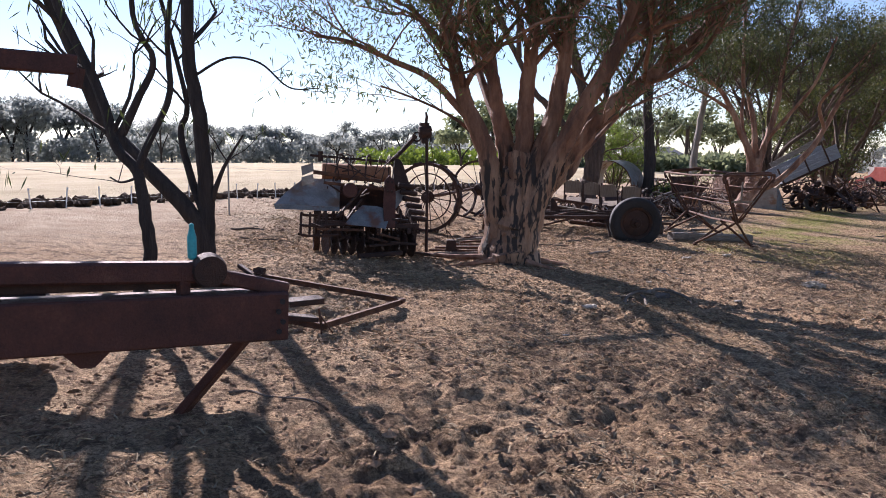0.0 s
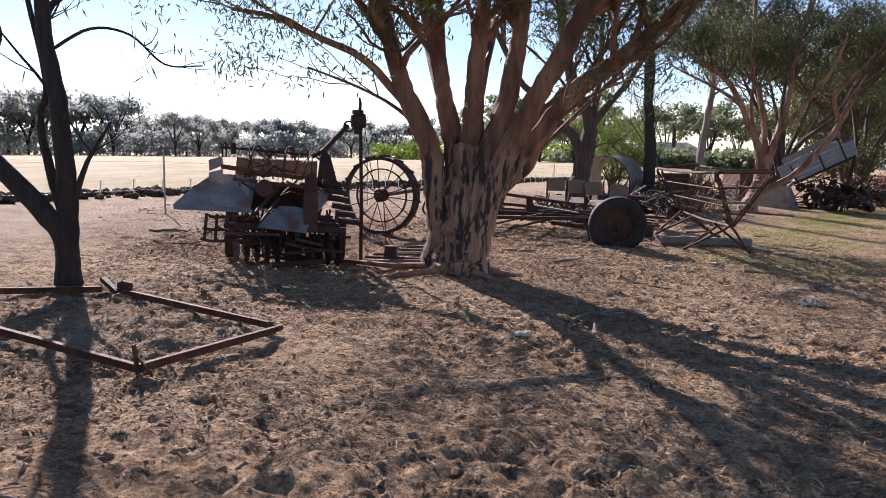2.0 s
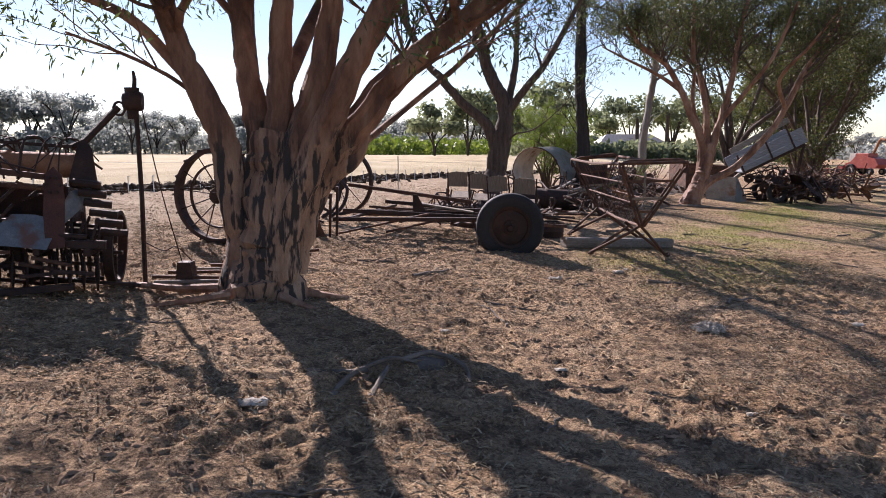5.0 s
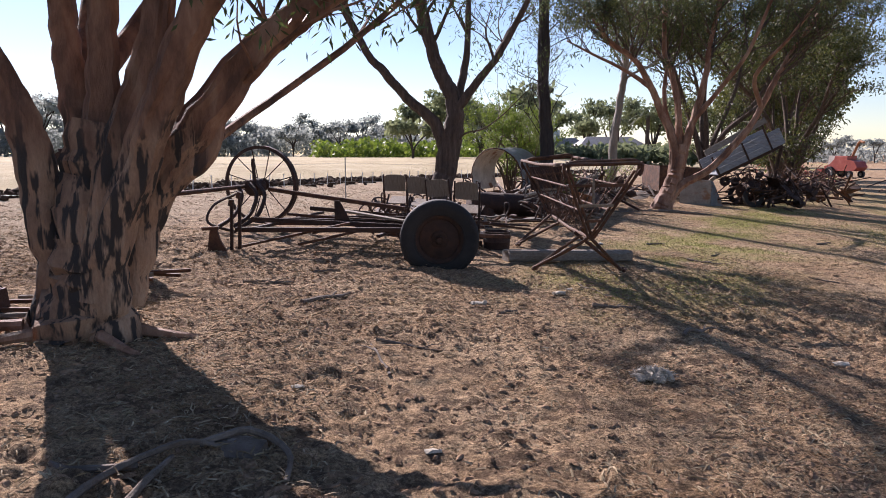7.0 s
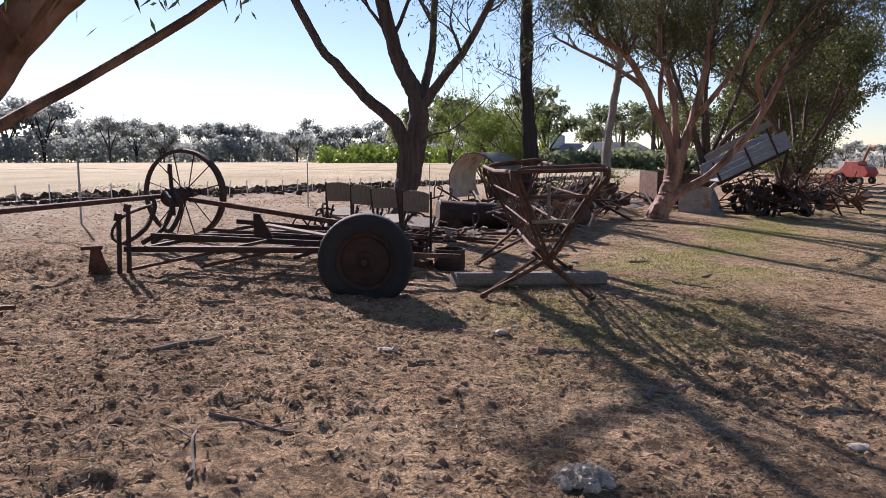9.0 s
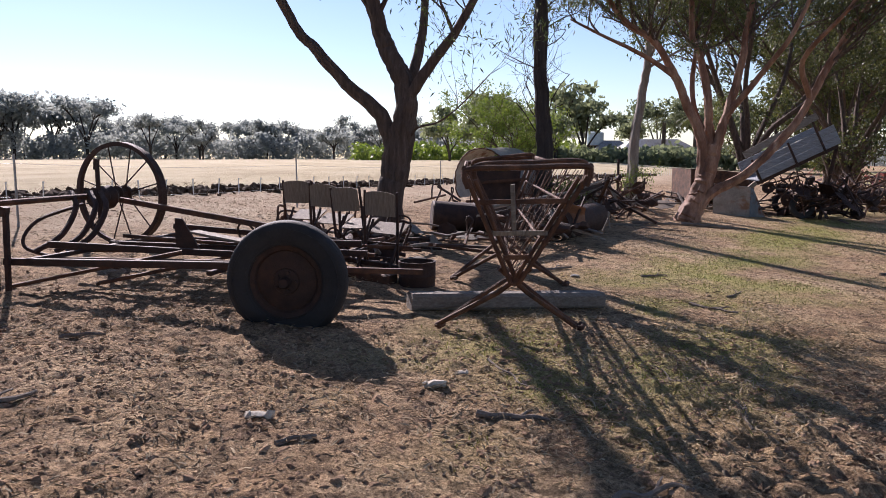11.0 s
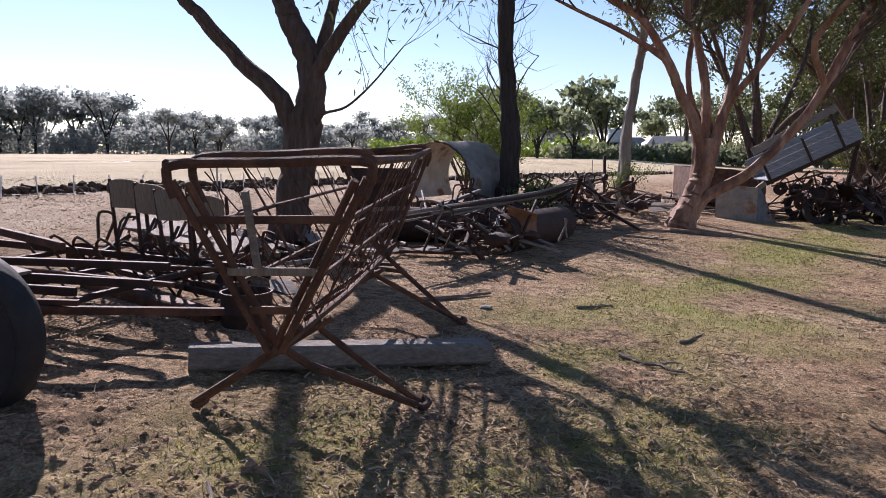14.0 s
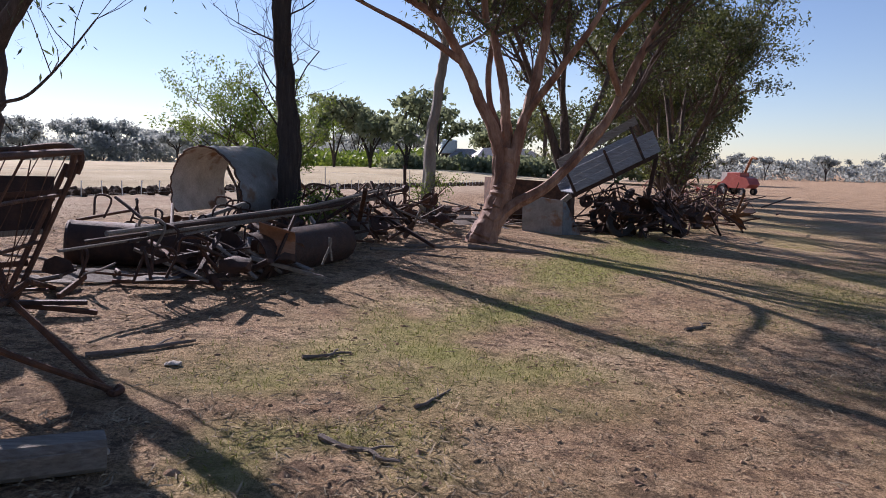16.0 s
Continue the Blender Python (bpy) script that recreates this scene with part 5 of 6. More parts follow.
part("front_rail", Shape().bar(D(-0.78, -0.33, 1.06), D(0.32, -0.33, 0.98), 0.045, 0.05), RUST, sd)
part("lower_rail", Shape().bar(D(-0.62, -0.36, 0.93), D(0.42, -0.36, 0.88), 0.03, 0.04), RUST, sd)
gd = [[D(-0.92 + 0.6 * j / 4 - 0.42 * (1 - j / 4) * v ** 1.1 - 0.06 * v, -0.12 - 0.36 * v + 0.06 * math.sin(3 * v), 0.97 - 0.34 * v + 0.03 * math.sin(v * 3.1)) for j in range(5)] for v in [i / 6 for i in range(7)]]
guard = part("guard", Shape().sheet(gd, 0.005), GALV, sd, "bent galvanised sheet guard")
part("guard_lip", Shape().sheet([[gd[6][j] + Vector((0, -0.004, 0)) for j in range(5)], [gd[6][j] + Vector((0.01, -0.012, -0.055)) for j in range(5)]], 0.004), BLUE_SHEET, guard)
part("guard_panel", Shape().sheet([[D(-0.58, -0.14, 0.96), D(-0.42, -0.26, 0.9)], [D(-0.56, -0.35, 0.64), D(-0.4, -0.4, 0.66)]], 0.005), GALV, guard)
for dz in (0, 0.14):
    part("hanging_plate", Shape().plate([D(-0.97, -0.2, 1.12 - dz), D(-0.78, -0.22, 1.17 - dz), D(-0.77, -0.22, 1.07 - dz), D(-0.96, -0.2, 1.0 - dz)], 0.008), GALV, sd, "dangling strip of perforated sheet")
for a, b, wd in (((-0.42, -0.46, 0.5), (0.06, -0.3, 0.92), 0.05), ((-0.26, -0.46, 0.48), (0.0, -0.34, 0.74), 0.04), ((-0.05, -0.34, 0.86), (0.6, -0.25, 1.36), 0.016), ((-0.5, -0.3, 1.16), (0.24, -0.33, 1.03), 0.03), ((-0.3, -0.2, 1.25), (0.1, -0.36, 1.0), 0.025)):
    part("strap", Shape().bar(D(*a), D(*b), wd, wd * 0.5), DARK_RUST, sd)
part("front_sheet", Shape().sheet([[D(-0.3, -0.52, 0.42), D(0.1, -0.53, 0.4), D(0.36, -0.52, 0.38)], [D(-0.18, -0.44, 0.53), D(0.15, -0.46, 0.52), D(0.42, -0.46, 0.5)], [D(0.0, -0.36, 0.66), D(0.22, -0.38, 0.66), D(0.46, -0.4, 0.62)]], 0.005), BLUE_SHEET, sd, "faded blue sheet")
part("side_board", Shape().plate([D(0.42, -0.42, 0.52), D(0.74, -0.2, 0.8), D(0.74, -0.2, 0.92), D(0.56, -0.32, 0.86), D(0.42, -0.42, 0.62)], 0.012), BLUE_SHEET, sd, "faded blue board")
ep = part("end_plate", Shape().plate([D(0.34, -0.48, 0.38), D(0.52, -0.46, 0.4), D(0.54, -0.42, 0.8), D(0.52, -0.4, 1.0), D(0.44, -0.4, 1.07), D(0.36, -0.42, 1.0), D(0.33, -0.45, 0.7)], 0.02), RED_RUST, sd, "red oxide iron end plate")
for k in range(6):
    a = 1.047 * k
    c = D(0.44 + 0.07 * math.cos(a), -0.45, 0.92 + 0.07 * math.sin(a))
    part("bolt_boss", Shape().tube([c, c + Vector((0.004, -0.025, 0))], 0.016, 7), DARK_RUST, ep)
part("end_hood", Shape().plate([D(0.52, -0.2, 0.92), D(0.82, -0.2, 0.88), D(0.72, 0.0, 1.2), D(0.66, 0.05, 1.27), D(0.58, 0.0, 1.25)], 0.1), DARK_RUST, sd)
for k in range(6):
    c = D(0.72 + 0.045 * k, -0.3 + 0.02 * k, 0.98 - 0.085 * k)
    part("rib", Shape().tube([c + Vector((-0.09, -0.05, -0.03)), c + Vector((0.12, 0.02, -0.06))], 0.035, 8), DARK_RUST, sd)
for w in (-0.42, 0.05, 0.45):
    part("frame_rail", Shape().bar(D(-0.75, w, 0.42), D(0.92, w, 0.42), 0.06, 0.07), DARK_RUST, sd)
for u in (-0.7, -0.25, 0.25, 0.75):
    part("cross_member", Shape().bar(D(u, -0.5, 0.36), D(u, 0.55, 0.36), 0.05, 0.06), DARK_RUST, sd)
dr = random.Random(12)
for k in range(11):
    u = -0.6 + 0.14 * k
    for w in (-0.36, 0.12):
        x = u + (0.06 if w > 0 else 0)
        part("coulter_disc", Shape().lathe(D(x, w, 0.17), D(1, 0.25, 0) - D(0, 0, 0), [(0.01, -0.006), (0.03, -0.02), (0.16, -0.003), (0.16, 0.003), (0.03, 0.02), (0.01, 0.006)], 18, False), DARK_RUST, sd)
        part("disc_arm", Shape().tube([D(x, w, 0.17), D(x - 0.03, w + 0.05, 0.3), D(x - 0.04, w - 0.02, 0.45), D(x, w + 0.1, 0.6)], 0.014, 6), DARK_RUST, sd)
        if k % 2 == 0:
            part("spring", Shape().tube([D(x + 0.03, w - 0.08, 0.22 + 0.02 * j) + Vector((0.022 * math.cos(j * 1.9), 0.022 * math.sin(j * 1.9), 0)) for j in range(14)], 0.006, 4), DARK_RUST, sd)
    part("seed_tube", Shape().tube(spline([D(u, -0.2, 0.62), D(u + 0.03, -0.34, 0.45), D(u + dr.uniform(-0.05, 0.05), -0.38, 0.25)], 3), 0.011, 6), DARK_RUST, sd)
for k in range(26):
    u, w, z = dr.uniform(-0.75, 0.5), dr.uniform(-0.62, 0.2), dr.uniform(0.03, 0.55)
    part("tie_bar", Shape().bar(D(u, w, z), D(u + dr.uniform(0.3, 0.75), w + dr.uniform(-0.08, 0.08), z + dr.uniform(-0.07, 0.07)), dr.uniform(0.02, 0.06), 0.03), DARK_RUST if k % 4 else RUST, sd)
for k in range(14):
    u, w = dr.uniform(-0.65, 0.85), dr.uniform(-0.55, 0.1)
    part("casting", Shape().lump(D(u, w, dr.uniform(0.15, 0.6)), dr.uniform(0.04, 0.09), 0.4, (1, 0.6, 1)), DARK_RUST, sd)
for k in range(24):
    u, w, z = dr.uniform(-0.7, 0.85), dr.uniform(-0.55, 0.3), dr.uniform(0.12, 1.1)
    part("linkage", Shape().bar(D(u, w, z), D(u + dr.uniform(-0.28, 0.28), w + dr.uniform(-0.1, 0.1), z + dr.uniform(-0.2, 0.2)), dr.uniform(0.015, 0.05), 0.02), DARK_RUST if k % 3 else RUST, sd)
part("gear", Shape().lathe(D(-0.2, -0.42, 0.85), D(0, 1, 0) - D(0, 0, 0), [(0.01, -0.03), (0.09, -0.03), (0.1, 0), (0.09, 0.03), (0.01, 0.03)], 14, False), RED_RUST, sd)
for dz, w in ((0.4, -0.5), (0.28, -0.55), (0.52, -0.3)):
    part("step_rail", Shape().tube(spline([D(-1.12 + dz * 0.3, w, dz), D(-0.9, w - 0.03, dz - 0.02), D(-0.4, w, dz)], 3), 0.018, 6), DARK_RUST, sd)
for u in (-1.0, -0.86, -0.72, -0.6):
    part("step_rung", Shape().bar(D(u, -0.52, 0.27), D(u + 0.02, -0.4, 0.54), 0.03, 0.02), DARK_RUST, sd)
for k in range(9):
    u = -0.6 + 0.13 * k
    part("hose", Shape().tube(spline([D(u, -0.3, 0.95), D(u + dr.uniform(-0.1, 0.15), -0.2, 1.2 + dr.uniform(0, 0.08)), D(u + dr.uniform(0.1, 0.3), 0.05, 1.3), D(u + dr.uniform(0.1, 0.4), 0.2, 1.12)], 4), dr.uniform(0.005, 0.014), 5), DARK_RUST, sd)
part("skid", Shape().bar(D(-0.1, -0.62, 0.03), D(0.62, -0.55, 0.08), 0.09, 0.05), DARK_RUST, sd)
for sx in (-0.72, 0.88):
    part("land_wheel", Shape().lathe(D(sx, 0.1, 0.34), D(1, 0, 0) - D(0, 0, 0), [(0.3, -0.04), (0.34, -0.04), (0.34, 0.04), (0.3, 0.04)], 28), DARK_RUST, sd)
part("lift_arm", Shape().tube([D(0.46, 0.1, 1.23), D(0.62, 0.12, 1.3), D(0.98, 0.15, 1.62)], 0.032, 7), DARK_RUST, sd)
GH = D(1.1, 0.15, 1.68)
part("gear_head", Shape().lathe(GH, (1, 0.2, 0), [(0.01, -0.09), (0.07, -0.08), (0.1, -0.03), (0.1, 0.03), (0.08, 0.09), (0.01, 0.1)], 16, False).tube([GH + Vector((0, 0, -0.16)), GH + Vector((0, 0, 0.12))], [0.05, 0.07], 8), DARK_RUST, sd)
part("chain_wheel", Shape().tube(ring(GH + Vector((-0.1, -0.06, -0.07)), (0.3, 1, 0), 0.06, 0, n=18), 0.012, 5, True), DARK_RUST, sd)
part("lever_pole", Shape().tube([D(1.13, 0.15, 0.0), D(1.14, 0.15, 0.8), GH + Vector((0.03, 0, -0.1))], 0.022, 7), DARK_RUST, sd)
part("pole_tip", Shape().tube([GH + Vector((0.02, 0, 0.08)), GH + Vector((0.03, 0, 0.2)), GH + Vector((0.02, 0, 0.27))], [0.022, 0.02, 0.012], 6), DARK_RUST, sd)
part("cable", Shape().tube(spline([GH + Vector((0.06, 0, 0.05)), D(1.3, 0.2, 0.9), D(1.46, 0.22, 0.2)], 4), 0.006, 4), DARK_RUST, sd)
part("hand_wire", Shape().tube(spline([D(1.15, 0.15, 0.38), D(1.3, 0.2, 0.3), D(1.42, 0.2, 0.34), D(1.55, 0.25, 0.2)], 4), 0.006, 4), DARK_RUST, sd)
bx = D(1.5, 0.2, 0)
part("foot_casting", Shape().plate([bx + Vector((-0.09, 0, 0)), bx + Vector((0.09, 0, 0)), bx + Vector((0.06, 0, 0.2)), bx + Vector((-0.06, 0, 0.2))], 0.14), DARK_RUST, sd)
# rusty harrow bars and timber between the drill and the gum
for k in range(9):
    a = on(-0.25 + 0.07 * k + dr.uniform(-0.1, 0.1), 10.2 + 0.2 * k, 0.04 + 0.01 * k)
    b = a + Vector((dr.uniform(0.5, 0.95), dr.uniform(-0.2, 0.35), dr.uniform(-0.04, 0.03)))
    solo("scrap_bar", Shape().bar(a, b, 0.04, 0.03), RUST if k % 3 else TIMBER, a, "loose rusty bar lying beside the gum", "scrap bar", "bars beside the gum")

# bent angle-iron frame on the ground
af = thing("angle_iron_frame", on(-1.2, 6.5), "bent rusty angle-iron frame lying on the ground", "steel frame")
for a, b in (((-2.09, 7.62), (-0.52, 6.88)), ((-0.44, 6.76), (-0.98, 5.66)), ((-0.98, 5.66), (-2.64, 6.4)), ((-2.15, 7.6), (-3.1, 7.1))):
    A, B = on(*a, 0.05), on(*b, 0.05)
    part("angle", Shape().bar(A, B, 0.008, 0.05).bar(A + Vector((0, 0, 0.025)), B + Vector((0, 0, 0.025)), 0.035, 0.008), RUST, af)
part("corner", Shape().tube(spline([on(-0.52, 6.88, 0.06), on(-0.42, 6.83, 0.06), on(-0.44, 6.76, 0.06)], 4), 0.025, 6), RUST, af)
c = on(-0.98, 5.66)
part("upright", Shape().bar(c, c + Vector((-0.02, 0, 0.2)), 0.04, 0.012).bar(c + Vector((0.08, 0.02, 0)), c + Vector((-0.01, 0, 0.14)), 0.03, 0.01), RUST, af)
c = on(-2.05, 7.6)
part("pivot", Shape().bar(c + Vector((-0.14, 0.1, 0.13)), c + Vector((0.06, -0.05, 0.04)), 0.05, 0.04).lump(c + Vector((0.1, 0, 0.07)), 0.07), DARK_RUST, af)

# drawbar of a heavy implement, with prop stand
hv = thing("heavy_implement", on(-2.2, 3.6), "heavy rusty steel drawbar of a large implement on a prop", "farm machine")
E0, E1 = Vector((-0.84, 3.72, 0.73)), Vector((-3.6, 2.3, 0.83))
dn = (E1 - E0).normalized()
part("box_beam", Shape().bar(E0, E1, 0.2, 0.24, chamfer=0.05), RED_RUST, hv)
# solid black discs; the shade inside bolt holes is given by their colour
for k in range(4):
    q = E0 + dn * 0.05 + Vector((0.05, -0.1, -0.07 + 0.05 * k)) + Vector((0.02 * (k % 2), 0, 0))
    part("dark_hole_disc", Shape().tube([q, q + Vector((0.004, -0.012, 0))], 0.014, 8), RUBBER, hv)
part("top_beam", Shape().bar(E0 + dn * 0.42 + Vector((0, 0.02, 0.22)), E0 + dn * 2.6 + Vector((0, 0, 0.26)), 0.1, 0.1), RED_RUST, hv)
part("post", Shape().bar(E0 + dn * 0.48 + Vector((0, 0, 0.1)), E0 + dn * 0.48 + Vector((0, 0, 0.22)), 0.06, 0.05), RED_RUST, hv)
part("pivot_drum", Shape().lathe(E0 + dn * 0.36 + Vector((0, 0, 0.23)), Vector((-dn.y, dn.x, 0)), [(0.01, -0.07), (0.075, -0.07), (0.085, -0.02), (0.085, 0.02), (0.075, 0.07), (0.01, 0.07)], 18, False), DARK_RUST, hv)
part("clevis_arm", Shape().bar(E0 + dn * 0.32 + Vector((0, 0, 0.2)), E0 - dn * 0.02 + Vector((0.0, 0, 0.12)), 0.07, 0.07), RED_RUST, hv)
part("middle_bar", Shape().bar(E0 + dn * 0.2 + Vector((0, 0.05, 0.16)), E0 + dn * 1.8 + Vector((0, 0.05, 0.16)), 0.06, 0.04), DARK_RUST, hv)
part("hitch_tongue", Shape().bar(E0 - dn * 0.02 + Vector((0, 0, 0.05)), E0 - dn * 0.2 + Vector((0, 0, 0.06)), 0.12, 0.03).bar(E0 + Vector((0, 0, -0.02)), E0 - dn * 0.17 + Vector((0, 0, -0.04)), 0.1, 0.025), DARK_RUST, hv)
ft = on(-1.42, 3.82)
part("prop_leg", Shape().bar(E0 + dn * 0.18 + Vector((0, 0, -0.1)), ft, 0.07, 0.05), RED_RUST, hv)
part("gusset", Shape().plate([E0 + dn * 0.78 + Vector((0, -0.02, -0.11)), E0 + dn * 1.02 + Vector((0, -0.02, -0.11)), E0 + dn * 0.93 + Vector((0, -0.02, -0.2)), E0 + dn * 0.87 + Vector((0, -0.02, -0.2))], 0.03), RED_RUST, hv)
part("overhead_arm", Shape().bar(Vector((-1.72, 3.5, 1.93)), Vector((-3.6, 2.6, 2.0)), 0.06, 0.09).bar(Vector((-1.72, 3.5, 1.92)), Vector((-1.74, 3.5, 1.83)), 0.06, 0.05), RED_RUST, hv)
part("mast", Shape().bar(Vector((-3.55, 2.6, 0.6)), Vector((-3.6, 2.6, 2.04)), 0.12, 0.1), RED_RUST, hv)
# body box added out of view to the left, meant only to throw shade
part("unseen_shade_box", Shape().plate([Vector((-5.2, 4.4, 0.75)), Vector((-3.9, 3.7, 0.75)), Vector((-3.8, 3.7, 1.3)), Vector((-5.3, 4.4, 1.3))], 0.6), RED_RUST, hv)
part("side_frame", Shape().bar(E1, Vector((-4.5, 4.1, 0.72)), 0.12, 0.14), RED_RUST, hv)
# wheel, second beam and their ties: added behind the box beam to cast foreground shadows
shadow_wheel = part("land_wheel", Shape().lathe(Vector((-2.72, 4.5, 0.6)), (0.5, -0.87, 0), [(0.02, -0.04), (0.16, -0.05), (0.22, -0.09), (0.24, 0), (0.22, 0.09), (0.16, 0.05), (0.02, 0.04)], 32, False), RUBBER, hv)
part("hidden_shadow_beam", Shape().bar(Vector((-1.3, 4.3, 0.58)), Vector((-3.5, 3.75, 0.66)), 0.18, 0.2, chamfer=0.05), RED_RUST, hv)
part("beam_tie", Shape().bar(Vector((-1.5, 4.25, 0.58)), E0 + dn * 0.6, 0.08, 0.1), RED_RUST, hv)
part("wheel_arm", Shape().bar(Vector((-2.75, 4.5, 0.6)), Vector((-2.9, 3.9, 0.64)), 0.08, 0.08), RED_RUST, hv)
b0 = E0 + dn * 0.44 + Vector((0, 0.02, 0.28))
bt = thing("teal_bottle", b0, "teal plastic tube standing on a beam", "bottle")
part("tube", Shape().lathe(b0, (0, 0, 1), [(0.012, 0), (0.022, 0.01), (0.022, 0.11), (0.016, 0.13), (0.012, 0.15), (0.003, 0.155)], 14, False), TEAL, bt)
part("cap", Shape().lathe(b0 + Vector((0, 0, 0.15)), (0, 0, 1), [(0.012, 0), (0.012, 0.02), (0.004, 0.026)], 12, False), TEAL, bt)

# ---- scrap heap ----
# cut-open tank ring
tk = thing("cut_tank", on(5.35, 24.7), "cut-open corrugated tank with chalky white lining", "tank")
TC, TD = on(5.2, 24.3, 0.68), Vector((0.55, 0.83, 0.02)).normalized()
tu = Vector((0, 0, 1))
ts = TD.cross(tu).normalized()
outer, inner = [], []
tr = random.Random(3)
for i in range(13):
    d = 1.25 * i / 12
    ro, ri = [], []
    for k in range(41):
        a = -0.62 * math.pi + 1.3 * math.pi * k / 40 + math.pi / 2 - 0.02 * math.pi
        e = ts * math.cos(a) + tu * math.sin(a)
        wav = 0.012 * math.sin(i * 2.6)
        jag = (tr.uniform(-0.04, 0.02) if i in (0,) else 0)
        ro.append(TC + TD * (d + jag) + e * (0.74 + wav) * (1 - 0.05 * math.sin(a * 2)))
        ri.append(TC + TD * (d + jag) + e * (0.725 + wav) * (1 - 0.05 * math.sin(a * 2)))
    outer.append(ro)
    inner.append(ri)
part("shell", Shape().sheet(outer, 0.006), GALV, tk, "galvanised outer shell")
part("lining", Shape().sheet(inner, 0.006), WHITE_SHEET, tk, "chalky white lining")
part("rim_strip", Shape().tube([outer[0][k] for k in range(0, 41)], 0.018, 5), RUST, tk)


def heap(label, spots, n, seed, spread, height, lo=0.5, hi=1.6, mats=None):
    """A tangle of bars, pipes, plates and timbers leaning on one another."""
    r = random.Random(seed)
    t = thing("scrap_heap", on(*spots[0]), label, "scrap heap")
    mats = mats or (RUST, DARK_RUST, DARK_RUST, RUST, TIMBER)
    for k in range(n):
        x, y = spots[k % len(spots)]
        x, y = x + r.gauss(0, spread), y + r.gauss(0, spread)
        a = r.uniform(0, 6.283)
        L = r.uniform(lo, hi)
        z0, z1 = r.uniform(0.02, height) * 0.6, r.uniform(0.03, height)
        d = Vector((math.cos(a), math.sin(a), 0)) * L / 2
        A, B = on(x - d.x, y - d.y, z0), on(x + d.x, y + d.y, z1)
        m = mats[r.randint(0, len(mats) - 1)]
        q = r.random()
        if q < 0.08:
            part("casting", Shape().lump(A.lerp(B, 0.5), r.uniform(0.08, 0.2), 0.35, (1.3, 0.8, 0.8)), DARK_RUST, t)
        elif q < 0.4:
            part("bar", Shape().bar(A, B, r.uniform(0.025, 0.085), r.uniform(0.02, 0.06)), m, t)
        elif q < 0.62:
            part("pipe", Shape().tube([A, A.lerp(B, 0.5) + Vector((0, 0, r.uniform(-0.05, 0.05))), B], r.uniform(0.012, 0.032), 7), m, t)
        elif q < 0.78:
            w = r.uniform(0.15, 0.42)
            s = Vector((-math.sin(a), math.cos(a), r.uniform(-0.6, 0.6))) * w
            C = A.lerp(B, r.uniform(0.3, 0.6))
            part("plate", Shape().sheet([[A, A + s * 0.6], [A.lerp(C, 0.5) + Vector((0, 0, 0.03)), A.lerp(C, 0.5) + s], [C, C + s * 0.8]], 0.008), m, t)
        elif q < 0.9:
            c = A.lerp(B, 0.5)
            part("curved_tine", Shape().tube(spline([c, c + Vector((0.1, 0, 0.25)), c + d * 0.5 + Vector((0, 0, 0.3)), c + d * 0.7 + Vector((0, 0, 0.05))], 4), 0.015, 6), m, t)
        else:
            c = A.lerp(B, 0.5)
            part("disc", Shape().lathe(c, (r.uniform(-1, 1), r.uniform(-1, 1), r.uniform(-0.5, 0.5)), [(0.02, 0.03), (0.18, 0), (0.185, 0.004), (0.02, 0.04)], 20), m, t)
    return t


for k in range(7):
    a = Vector((5.0 + 0.12 * k, 18.3 + 0.25 * k, 0.55 + 0.05 * (k % 3)))
    b = Vector((8.2 + 0.1 * k, 26.0 + 0.3 * k, 0.72 + 0.07 * (k % 4)))
    solo("long_pipe", Shape().tube([a, a.lerp(b, 0.5) + Vector((0.05 * (k % 3), 0, -0.06)), b], 0.014 + 0.006 * (k % 3), 8), DARK_RUST if k % 2 else TIMBER, a, "long straight pipe laid across a scrap heap", "pipe", "long pipes on the heap")
tro = thing("steel_trough", on(7.0, 21.2), "dark rusty half-round steel trough lying on its side", "trough")
T0, T1 = on(6.25, 20.3, 0.26), on(7.3, 22.5, 0.26)
td = (T1 - T0).normalized()
tn = Vector((td.y, -td.x, 0))
part("shell", Shape().sheet([[T0.lerp(T1, u) + tn * 0.3 * math.cos(a) + Vector((0, 0, 0.28 * math.sin(a))) for a in [-1.9 + 3.3 * k / 10 for k in range(11)]] for u in (0, 0.33, 0.66, 1)], 0.012), DARK_RUST, tro)
part("end_plate", Shape().lathe(T1, td, [(0.01, -0.01), (0.28, -0.01), (0.28, 0.01), (0.01, 0.01)], 20, False), DARK_RUST, tro)
ob = on(6.62, 20.6, 0.3)
om = thing("mouldboard", ob, "curved orange-rusted plough mouldboard", "plough part")
part("blade", Shape().sheet([[ob + Vector((-0.2 + 0.4 * u, -0.25 + 0.12 * math.sin(3 * v), 0.02 + 0.36 * v - 0.12 * u * v)) for u in (0, 0.35, 0.7, 1)] for v in (0, 0.25, 0.5, 0.75, 1)], 0.012), ORANGE_RUST, om)
part("shank", Shape().bar(ob + Vector((-0.1, -0.3, -0.25)), ob + Vector((0.2, -0.15, 0.45)), 0.04, 0.03), DARK_RUST, om)
tb = thing("rusty_tank", on(4.9, 20.8), "long rusty riveted tank lying under pipes", "tank")
part("shell", Shape().lathe(on(4.25, 20.75, 0.25), (1.3, 0.22, -0.08), [(0.01, 0), (0.24, 0.0), (0.26, 0.03), (0.25, 0.06), (0.25, 0.7), (0.26, 0.72), (0.25, 0.74), (0.25, 1.4), (0.26, 1.45), (0.01, 1.46)], 26, False), DARK_RUST, tb)
